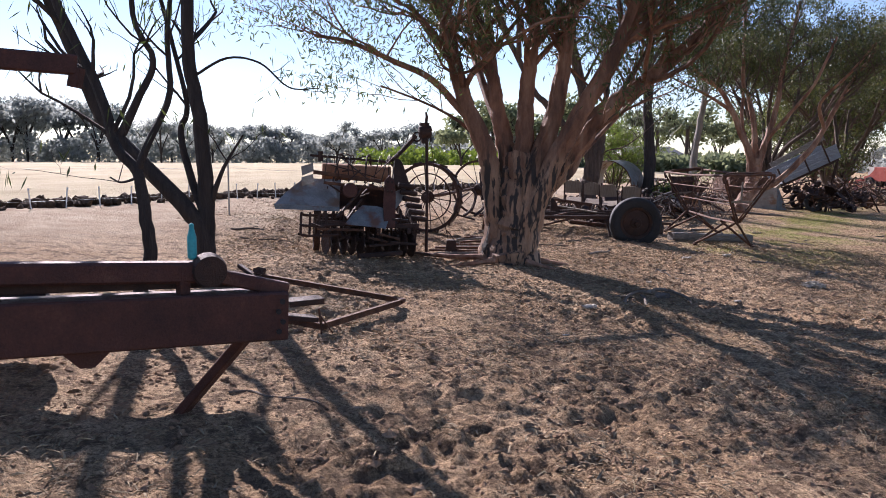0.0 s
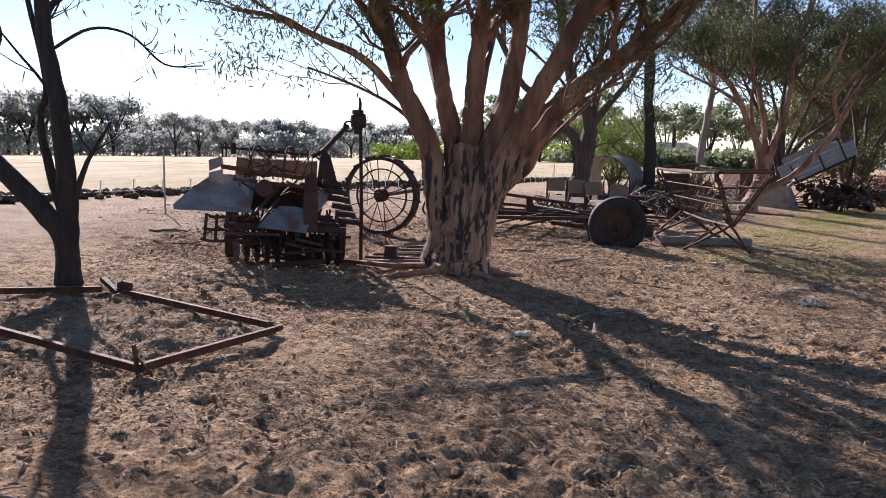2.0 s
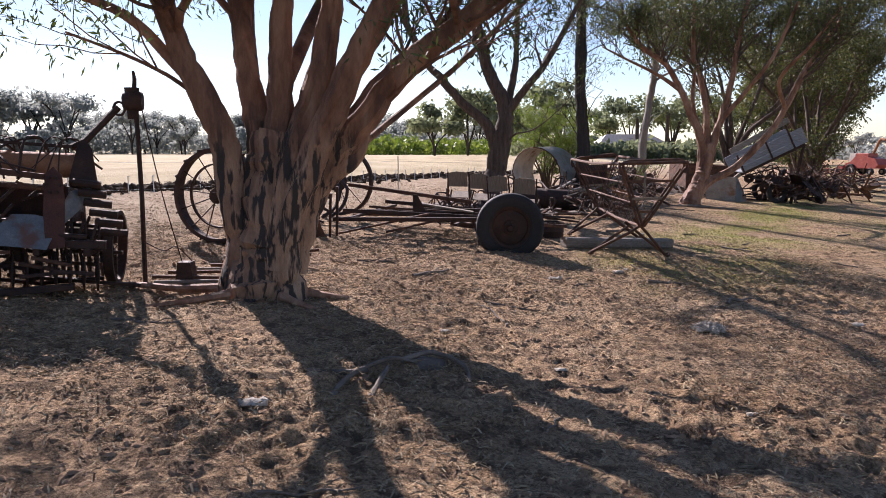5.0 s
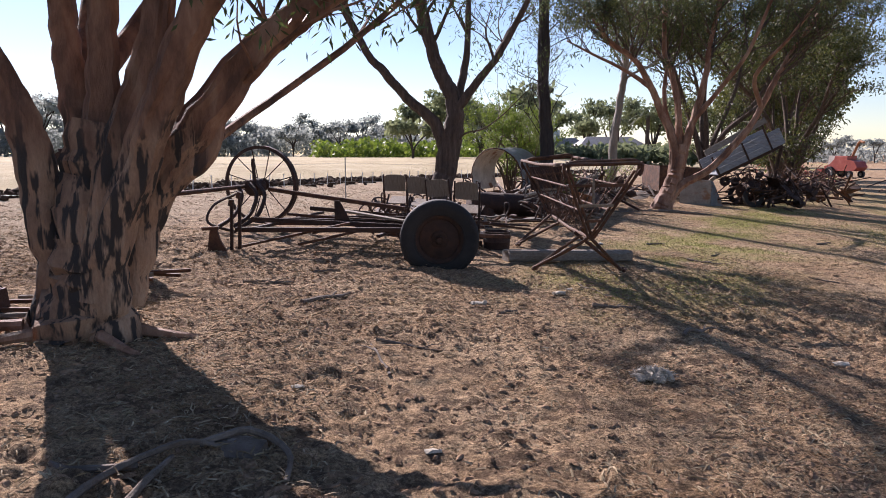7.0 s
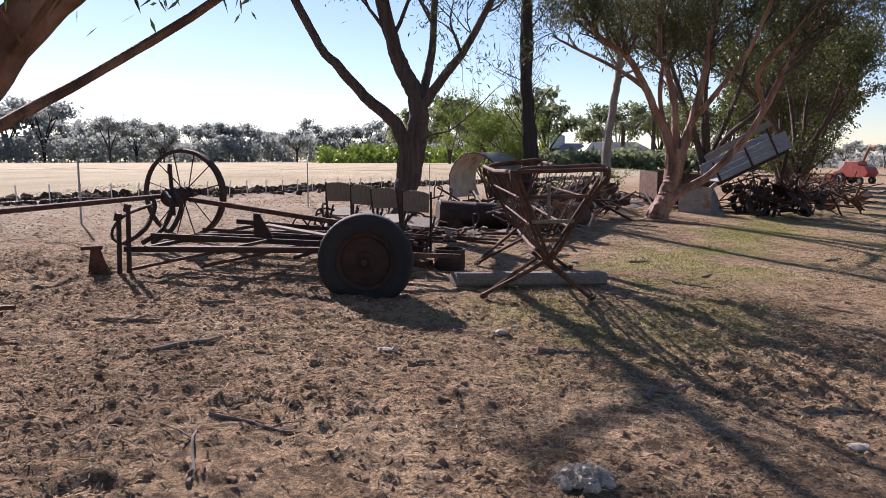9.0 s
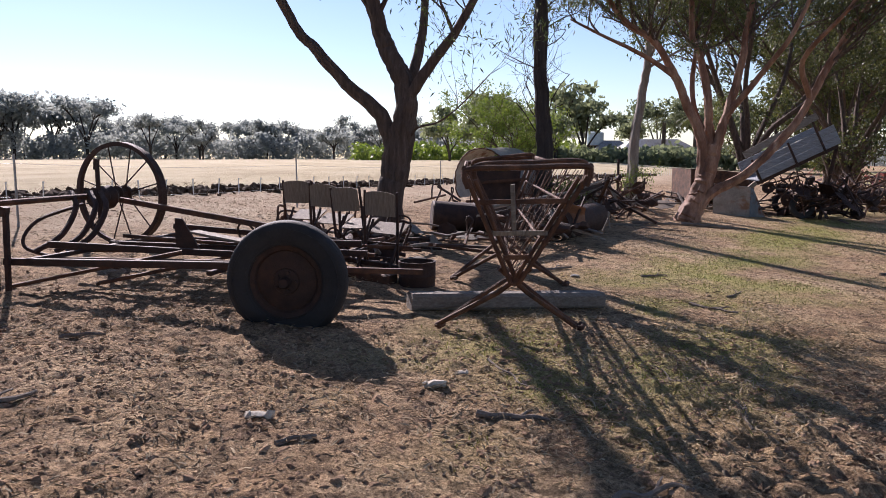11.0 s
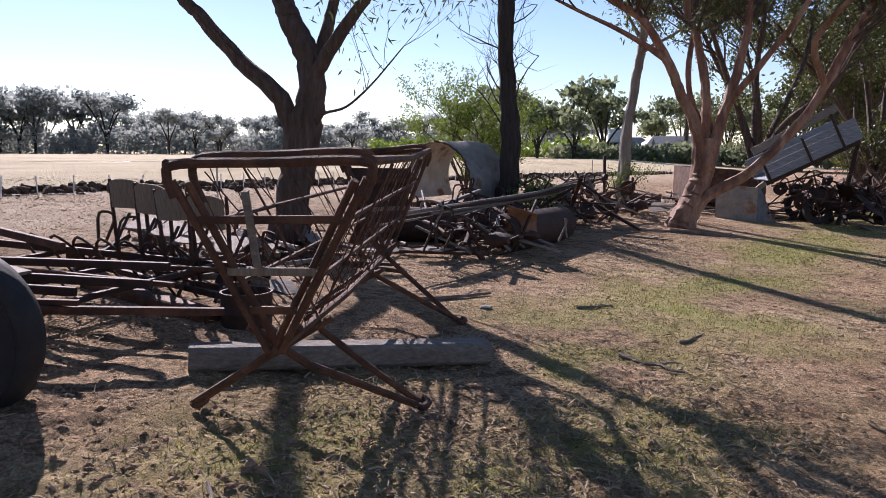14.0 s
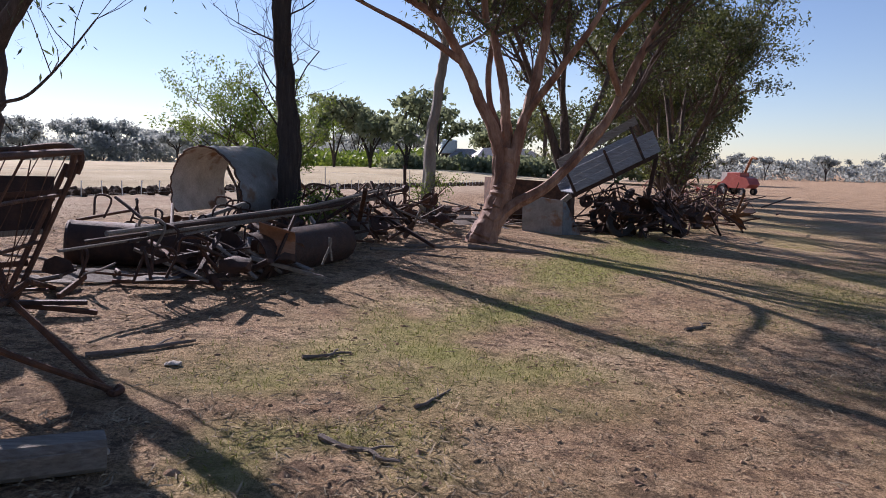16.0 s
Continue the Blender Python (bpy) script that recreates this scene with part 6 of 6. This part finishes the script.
heap("tangle of rusty plough parts and bent bars", [(6.2, 20.3), (5.9, 19.8), (6.4, 20.9), (6.0, 21.6)], 70, 1, 0.32, 0.55, 0.25, 0.9)
heap("rusty machine remains piled under long pipes", [(7.8, 25.0), (8.2, 26.2), (7.2, 24.2), (8.6, 27.2)], 95, 2, 0.5, 1.0, 0.4, 1.3)
heap("heap of rusty frames beside the cut tank", [(5.6, 22.8), (6.2, 23.2), (5.0, 22.2), (6.6, 22.6)], 60, 3, 0.45, 0.75, 0.4, 1.4)
heap("sticks and steel scraps at the foot of a tree", [(3.9, 18.9), (4.4, 18.6), (3.2, 18.6), (4.8, 19.6)], 50, 4, 0.4, 0.25, 0.3, 1.2, (RUST, TIMBER, DARK_RUST, DEAD_WOOD))
heap("rusty spring tines and linkages behind the seats", [(2.9, 17.4), (3.5, 17.2), (2.6, 17.9), (3.8, 16.9)], 45, 5, 0.3, 0.45, 0.25, 0.8)
heap("timber and iron scraps behind the slender gum", [(9.2, 28.6), (10.9, 31.0), (11.8, 31.5), (9.9, 30.0)], 55, 6, 0.6, 0.5, 0.5, 1.8, (TIMBER, RUST, DEAD_WOOD, DARK_RUST))
heap("dense rusty machinery under the tilted tray", [(14.2, 29.6), (15.0, 29.8), (14.6, 30.5), (15.6, 30.2)], 150, 7, 0.5, 1.35, 0.4, 1.6, (DARK_RUST, DARK_RUST, RUST))
heap("line of old rusty machinery along the tree row", [(16.8, 31.8), (18.0, 33.5), (17.4, 32.6), (19.4, 35.6)], 120, 8, 0.7, 1.5, 0.5, 2.0, (DARK_RUST, RUST, RUST))
heap("rusty implements going on along the tree row", [(21.0, 38.5), (22.5, 41.0), (24.5, 44.5), (27.0, 49.0)], 90, 9, 1.0, 1.2, 0.8, 2.6, (RUST, DARK_RUST, RED_RUST))
heap("old red machinery far along the tree row", [(30, 55), (33, 61), (36, 66)], 60, 10, 1.3, 1.6, 1.0, 3.2, (RED_RUST, RUST, RED_PAINT))
ms = thing("iron_post", on(8.75, 27.5), "upright rusty iron post on the heap", "post")
part("post", Shape().tube([on(8.75, 27.5, 0.3), on(8.73, 27.5, 1.35)], 0.035, 8).lump(on(8.75, 27.5, 0.85), 0.1), DARK_RUST, ms)

# grey sheet box
bo = thing("sheet_metal_box", on(12.9, 29.3), "open grey-blue sheet metal box on the ground", "box")
q = [on(11.75, 29.2), on(12.6, 28.75), on(13.2, 29.2), on(12.4, 29.75)]
upv = Vector((0, 0, 0.82))
part("front_panel", Shape().plate([q[0], q[1], q[1] + upv * 0.98, q[0] + upv], 0.02), GALV, bo)
part("side_panel", Shape().plate([q[1], q[2], q[2] + Vector((-0.5, -0.35, 0.8)), q[1] + upv * 0.98], 0.02), BLUE_SHEET, bo)
part("back_panel", Shape().plate([q[2], q[3], q[3] + upv, q[2] + Vector((-0.4, 0.1, 0.78))], 0.02), GALV, bo)
part("far_panel", Shape().plate([q[3], q[0], q[0] + upv, q[3] + upv], 0.02), GALV, bo)
part("top_edge", Shape().tube([q[0] + upv, q[1] + upv * 0.98], 0.02, 6), GALV, bo)

# tilted wooden tray on its old chassis
tr_ = thing("tray_trailer", on(14.2, 29.6), "tilted trailer tray of grey-blue boards with dark straps", "trailer")
L0, L1 = Vector((13.0, 29.25, 0.72)), Vector((15.1, 29.05, 1.78))
tl = (L1 - L0).normalized()
tup = Vector((-tl.z, 0, tl.x)).normalized()
tin = Vector((0.1, 1.35, 0))
for k in range(3):
    for side in (Vector(), tin):
        o = side + tup * (0.1 + 0.175 * k)
        part("side_board", Shape().bar(L0 + o, L1 + o, 0.03, 0.165, tup), BLUE_TIMBER, tr_)
for k in range(8):
    o = tin * (k + 0.5) / 8
    part("floor_board", Shape().bar(L0 + o, L1 + o, 0.16, 0.03, tup), BLUE_TIMBER, tr_)
for u in (0.02, 0.46, 0.8):
    c = L0.lerp(L1, u) - Vector((0, 0.03, 0))
    part("strap", Shape().bar(c - tup * 0.12, c + tup * (0.62 if u < 0.7 else 0.85), 0.02, 0.06, tl), DARK_RUST, tr_)
part("upper_board", Shape().bar(L0.lerp(L1, 0.05) + tin * 0.6 + tup * 0.72, L1 + tin * 0.6 + tup * 0.85, 0.03, 0.2, tup), TIMBER, tr_)
part("chassis_rail", Shape().bar(L0 - tup * 0.1 + tin * 0.25, L1 - tup * 0.1 + tin * 0.25, 0.08, 0.12, tup), DARK_RUST, tr_)
part("chassis_rail", Shape().bar(L0 - tup * 0.1 + tin * 0.75, L1 - tup * 0.1 + tin * 0.75, 0.08, 0.12, tup), DARK_RUST, tr_)
part("prop", Shape().bar(L1 - tup * 0.12 + tin * 0.3, on(14.9, 29.6), 0.1, 0.1), DARK_RUST, tr_)
part("drawbar", Shape().bar(L0 - tl * 0.05 + Vector((0, 0.1, -0.05)), L0 - tl * 0.9 + Vector((0, 0, -0.3)), 0.1, 0.12), PLY, tr_, "pale bare timber drawbar")
for sy in (0.1, 1.3):
    wc = on(14.3, 29.3 + sy, 0.36)
    part("wheel", Shape().lathe(wc, (0.1, 1, 0), [(0.2, -0.06), (0.33, -0.08), (0.36, 0), (0.33, 0.08), (0.2, 0.06)], 26), RUBBER, tr_)
rb = thing("rusty_bin", on(12.6, 31.4), "rusty open steel bin behind the leaning gum", "bin")
for a, b in (((11.7, 31.2), (13.6, 31.6)), ((11.5, 32.6), (13.4, 33.0)), ((11.7, 31.2), (11.5, 32.6)), ((13.6, 31.6), (13.4, 33.0))):
    part("panel", Shape().plate([on(*a, 0.1), on(*b, 0.1), on(*b, 1.15), on(*a, 1.15)], 0.03), RUST, rb)


# ---- litter on the ground ----
def ground_at(x, y):
    return float(soft(-0.0034 - 0.0647 * x + 0.0192 * y)) + float(relief(np.array([x]), np.array([y]))[0])


def scatter_xy(n, seed, x0, x1, y0, y1):
    r = np.random.RandomState(seed)
    return r.uniform(x0, x1, n), r.uniform(y0, y1, n), r


def heights(x, y):
    return soft(-0.0034 - 0.0647 * x + 0.0192 * y) + relief(x, y)


def build_clods(n, seed, lo, hi, box, name, label):
    x, y, r = scatter_xy(n * 2, seed, *box)
    keep = lattice(x, y, 0.9, 31) + 0.6 * lattice(x, y, 0.3, 32) > r.uniform(0.25, 1.15, len(x))
    x, y = x[keep][:n], y[keep][:n]
    n = len(x)
    base = np.array([(1, 0, 0), (0.3, 0.95, 0), (-0.8, 0.6, 0), (-0.8, -0.6, 0), (0.3, -0.95, 0), (0.45, 0.25, 0.75), (-0.35, 0.4, 0.8), (-0.1, -0.5, 0.65)])
    tris = np.array([(0, 1, 5), (1, 6, 5), (1, 2, 6), (2, 3, 6), (3, 7, 6), (3, 4, 7), (4, 0, 7), (0, 5, 7), (5, 6, 7)])
    s = lo + (hi - lo) * r.uniform(0, 1, n) ** 3.2
    a = r.uniform(0, 6.283, n)
    v = base[None] * r.uniform(0.5, 1.5, (n, 8, 3)) * np.stack([r.uniform(0.9, 1.9, n), r.uniform(0.6, 1.1, n), r.uniform(0.4, 1.0, n)], -1)[:, None, :] * s[:, None, None]
    vx = v[..., 0] * np.cos(a)[:, None] - v[..., 1] * np.sin(a)[:, None]
    vy = v[..., 0] * np.sin(a)[:, None] + v[..., 1] * np.cos(a)[:, None]
    v = np.stack([vx + x[:, None], vy + y[:, None], v[..., 2] + (heights(x, y) - 0.15 * s)[:, None]], -1)
    f = (tris[None] + 8 * np.arange(n)[:, None, None]).reshape(-1, 3)
    solo(name, (v.reshape(-1, 3), f), CLOD, (0, 0, 0), label, "clods", "", "stuff", False)


build_clods(47000, 1, 0.005, 0.028, (-3.0, 8.0, 2.4, 14.5), "soil_clods", "small crumbled clods of dry brown soil")
build_clods(8000, 2, 0.01, 0.03, (-4.5, 14.0, 12.0, 27.0), "soil_clods", "crumbled clods of dry soil farther off")


def build_blades(n, seed, box, length, width, mat, name, label, flat, mask=None):
    x, y, r = scatter_xy(n, seed, *box)
    keep = np.ones(n, bool) if mask is None else mask(x, y, r)
    x, y = x[keep], y[keep]
    n = len(x)
    a = r.uniform(0, 6.283, n)
    e = r.uniform(-0.1, 0.35, n) if flat else r.uniform(0.5, 1.4, n)
    L = length * r.uniform(0.4, 1.5, n)
    d = np.stack([np.cos(a) * np.cos(e), np.sin(a) * np.cos(e), np.sin(e)], -1)
    sd_ = np.stack([-np.sin(a), np.cos(a), r.uniform(-0.6, 0.6, n)], -1) * (width * r.uniform(0.6, 1.4, n))[:, None]
    p = np.stack([x, y, heights(x, y) + (0.014 if flat else -0.004)], -1)
    mid = p + d * L[:, None] * 0.5 + np.array([0, 0, 0.006])
    tip = p + d * L[:, None] + sd_ * r.uniform(-3, 3, n)[:, None] * 0.6
    v = np.stack([p - sd_, p + sd_, mid + sd_, tip, mid - sd_], 1).reshape(-1, 3)
    f = np.arange(n * 5).reshape(n, 5)
    solo(name, (v, f), mat, (0, 0, 0), label, "litter" if flat else "grass", "", "stuff", False)


def grassy(x, y, r):
    s = (x - (5.5 + 0.56 * (y - 12.6))) / 1.15
    g = np.exp(-(s / 1.3) ** 2) * np.clip((y - 11.0) / 2.5, 0, 1)
    g = np.maximum(g, 0.7 * np.clip((s - 0.5) / 3, 0, 1) * np.clip((y - 13) / 8, 0, 1))
    return g * np.clip(2.6 * (0.5 * lattice(x, y, 1.3, 21) + 0.5 * lattice(x, y, 0.45, 22)) - 0.85, 0, 1) > r.uniform(0.1, 0.8, len(x))


def littered(x, y, r):
    return lattice(x, y, 1.1, 41) + 0.5 * lattice(x, y, 0.35, 42) > r.uniform(0.3, 1.3, len(x))


build_blades(120000, 3, (-3.2, 9.0, 2.2, 16.0), 0.055, 0.0034, STRAW, "straw_litter", "thin broken straw and bark litter", True, littered)
build_blades(45000, 4, (-4.5, 16.0, 13.0, 28.0), 0.07, 0.004, STRAW, "straw_litter", "dry straw and bark litter farther off", True, littered)
build_blades(170000, 5, (4.0, 20.0, 11.0, 30.0), 0.035, 0.0022, GRASS, "short_grass", "short green grass in sunny patches", False, grassy)


def stick(x, y, turn, length, r, mat, seed, label="dry fallen stick on bare earth", cat="stick", name="fallen_stick", bend=0.12):
    rr = random.Random(seed)
    pts, d = [], Vector((math.cos(turn), math.sin(turn), 0))
    for k in range(6):
        u = k / 5 - 0.5
        q = Vector((x, y, 0)) + d * length * u + Vector((-d.y, d.x, 0)) * rr.uniform(-bend, bend) * length * 0.4
        pts.append(Vector((q.x, q.y, ground_at(q.x, q.y) + r * 0.8)))
    t = thing(name, pts[0], label, cat)
    part("stem", Shape().tube(spline(pts, 3), r, 6, r_end=r * 0.5, lump=0.12), mat, t)
    if length > 0.3:
        s = pts[3]
        e = s + d * length * 0.22 + Vector((-d.y, d.x, 0)) * length * 0.15 + Vector((0, 0, 0.02))
        part("side_twig", Shape().tube([s, s.lerp(e, 0.5) + Vector((0, 0, 0.01)), e], r * 0.5, 5, r_end=r * 0.25), mat, t)


for k, (x, y, a, L, r) in enumerate([(1.73, 12.18, 0.1, 0.5, 0.014), (2.37, 11.63, 0.75, 0.55, 0.022), (2.95, 9.9, 1.9, 0.7, 0.012), (5.72, 11.23, 0.5, 0.5, 0.02), (4.04, 11.54, 0.6, 0.22, 0.016), (3.19, 10.28, -0.3, 0.6, 0.012), (5.16, 12.95, -1.1, 0.55, 0.01), (5.15, 12.12, 0.15, 0.42, 0.022), (6.61, 12.5, 1.3, 0.5, 0.009), (7.39, 15.56, -0.7, 0.5, 0.02), (5.9, 17.31, 0.6, 0.8, 0.024), (7.21, 17.3, 0.5, 0.4, 0.018), (11.1, 19.1, 0.7, 0.6, 0.018), (0.2, 9.0, -0.2, 0.6, 0.012), (1.9, 6.4, 0.2, 0.45, 0.009), (3.1, 7.4, 1.2, 0.35, 0.009), (-1.0, 4.2, -0.3, 0.6, 0.008), (2.2, 13.0, 0.3, 0.3, 0.02), (7.9, 16.4, 0.9, 0.45, 0.012), (8.6, 14.5, 2.2, 0.4, 0.012), (6.3, 13.2, 1.7, 0.5, 0.009), (9.1, 24.55, 0.15, 1.3, 0.035), (10.3, 24.6, -0.15, 1.4, 0.045), (8.4, 23.9, 0.4, 1.2, 0.025), (8.9, 23.4, -0.2, 0.9, 0.02), (-2.6, 10.6, -0.1, 0.8, 0.012), (-3.1, 11.4, 0.3, 0.5, 0.02)]):
    stick(x, y, a, L, r, DEAD_WOOD, 300 + k)

# old root stump in the gum's shadow
rt = thing("root_snag", on(2.25, 8.15), "grey dead roots poking from a hollow", "tree root")
for k, pts in enumerate([[(1.82, 7.55, 0.0), (1.9, 7.85, 0.07), (2.12, 8.2, 0.1), (2.3, 8.25, 0.05)], [(2.05, 7.6, 0.0), (2.1, 7.85, 0.08), (2.12, 8.1, 0.06)], [(2.2, 8.25, 0.06), (2.4, 8.35, 0.13), (2.62, 8.2, 0.08), (2.65, 7.98, 0.0)], [(2.0, 8.0, 0.05), (1.75, 7.95, 0.04), (1.6, 8.05, 0.0)]]):
    part("root", Shape().tube(spline([on(p[0], p[1], p[2] * 0.6) for p in pts], 4), 0.02, 7, r_end=0.012, lump=0.15), DEAD_WOOD, rt)
random.seed(8)
part("stump", Shape().lump(on(2.35, 8.3, 0.0), 0.13, 0.3, (1.4, 1, 0.5)), DEAD_WOOD, rt)

# bones, wool and pale stones
for k, (x, y, s) in enumerate([(4.68, 12.52, 0.05), (6.53, 10.44, 0.045), (4.85, 12.83, 0.03), (1.41, 7.39, 0.05), (6.11, 15.46, 0.045), (6.17, 16.95, 0.04), (3.78, 11.79, 0.05), (2.5, 9.2, 0.025), (3.3, 8.4, 0.03), (4.3, 7.6, 0.025), (5.2, 6.4, 0.03), (1.0, 6.2, 0.02)]):
    random.seed(400 + k)
    c = Vector((x, y, ground_at(x, y) + s * 0.35))
    sh = Shape().lump(c, s, 0.35, (1.5, 0.9, 0.5)).lump(c + Vector((s * 1.1, s * 0.3, -s * 0.1)), s * 0.6, 0.35).lump(c + Vector((-s * 0.9, -s * 0.3, -s * 0.1)), s * 0.5, 0.35)
    solo("bone_fragment", sh, BONE, c, "bleached pale bone lump on the earth", "bone", "pale lumps on the earth")
wp = on(4.82, 9.75)
wl = Shape()
random.seed(77)
for k in range(60):
    a, r = random.uniform(0, 6.28), random.uniform(0, 0.13)
    wl.lump(wp + Vector((math.cos(a) * r, math.sin(a) * r * 0.8, 0.05 * (1 - r / 0.15) + 0.015)), random.uniform(0.012, 0.035), 0.4)
for k in range(420):
    a, r = random.uniform(0, 6.28), 0.15 * random.random() ** 0.6
    p = wp + Vector((math.cos(a) * r, math.sin(a) * r * 0.8, 0.06 * (1 - r / 0.16) + 0.02))
    q = p + Vector((random.uniform(-0.04, 0.04), random.uniform(-0.04, 0.04), random.uniform(-0.01, 0.03)))
    wl.tube([p, p.lerp(q, 0.5) + Vector((random.uniform(-0.012, 0.012), random.uniform(-0.012, 0.012), 0.008)), q], 0.0022, 3)
solo("wool_tuft", wl, BONE, wp, "matted tuft of pale grey wool", "wool")
# surface roots of the big gum
for k, pts in enumerate([[(0.45, 10.05, 0.06), (0.1, 10.0, 0.04), (-0.35, 10.15, 0.02), (-0.7, 10.1, -0.02)], [(1.2, 10.15, 0.05), (1.5, 10.1, 0.03), (1.8, 10.25, -0.02)], [(0.6, 9.85, 0.05), (0.35, 9.6, 0.03), (0.0, 9.5, -0.02)], [(1.05, 9.9, 0.05), (1.3, 9.7, 0.02), (1.5, 9.65, -0.02)]]):
    solo("surface_root", Shape().tube(spline([on(*p) for p in pts], 4), 0.045, 8, r_end=0.015, lump=0.1), GUM_BARK, on(pts[0][0], pts[0][1]), "smooth surface root of the large gum", "tree root", "roots of the large gum")
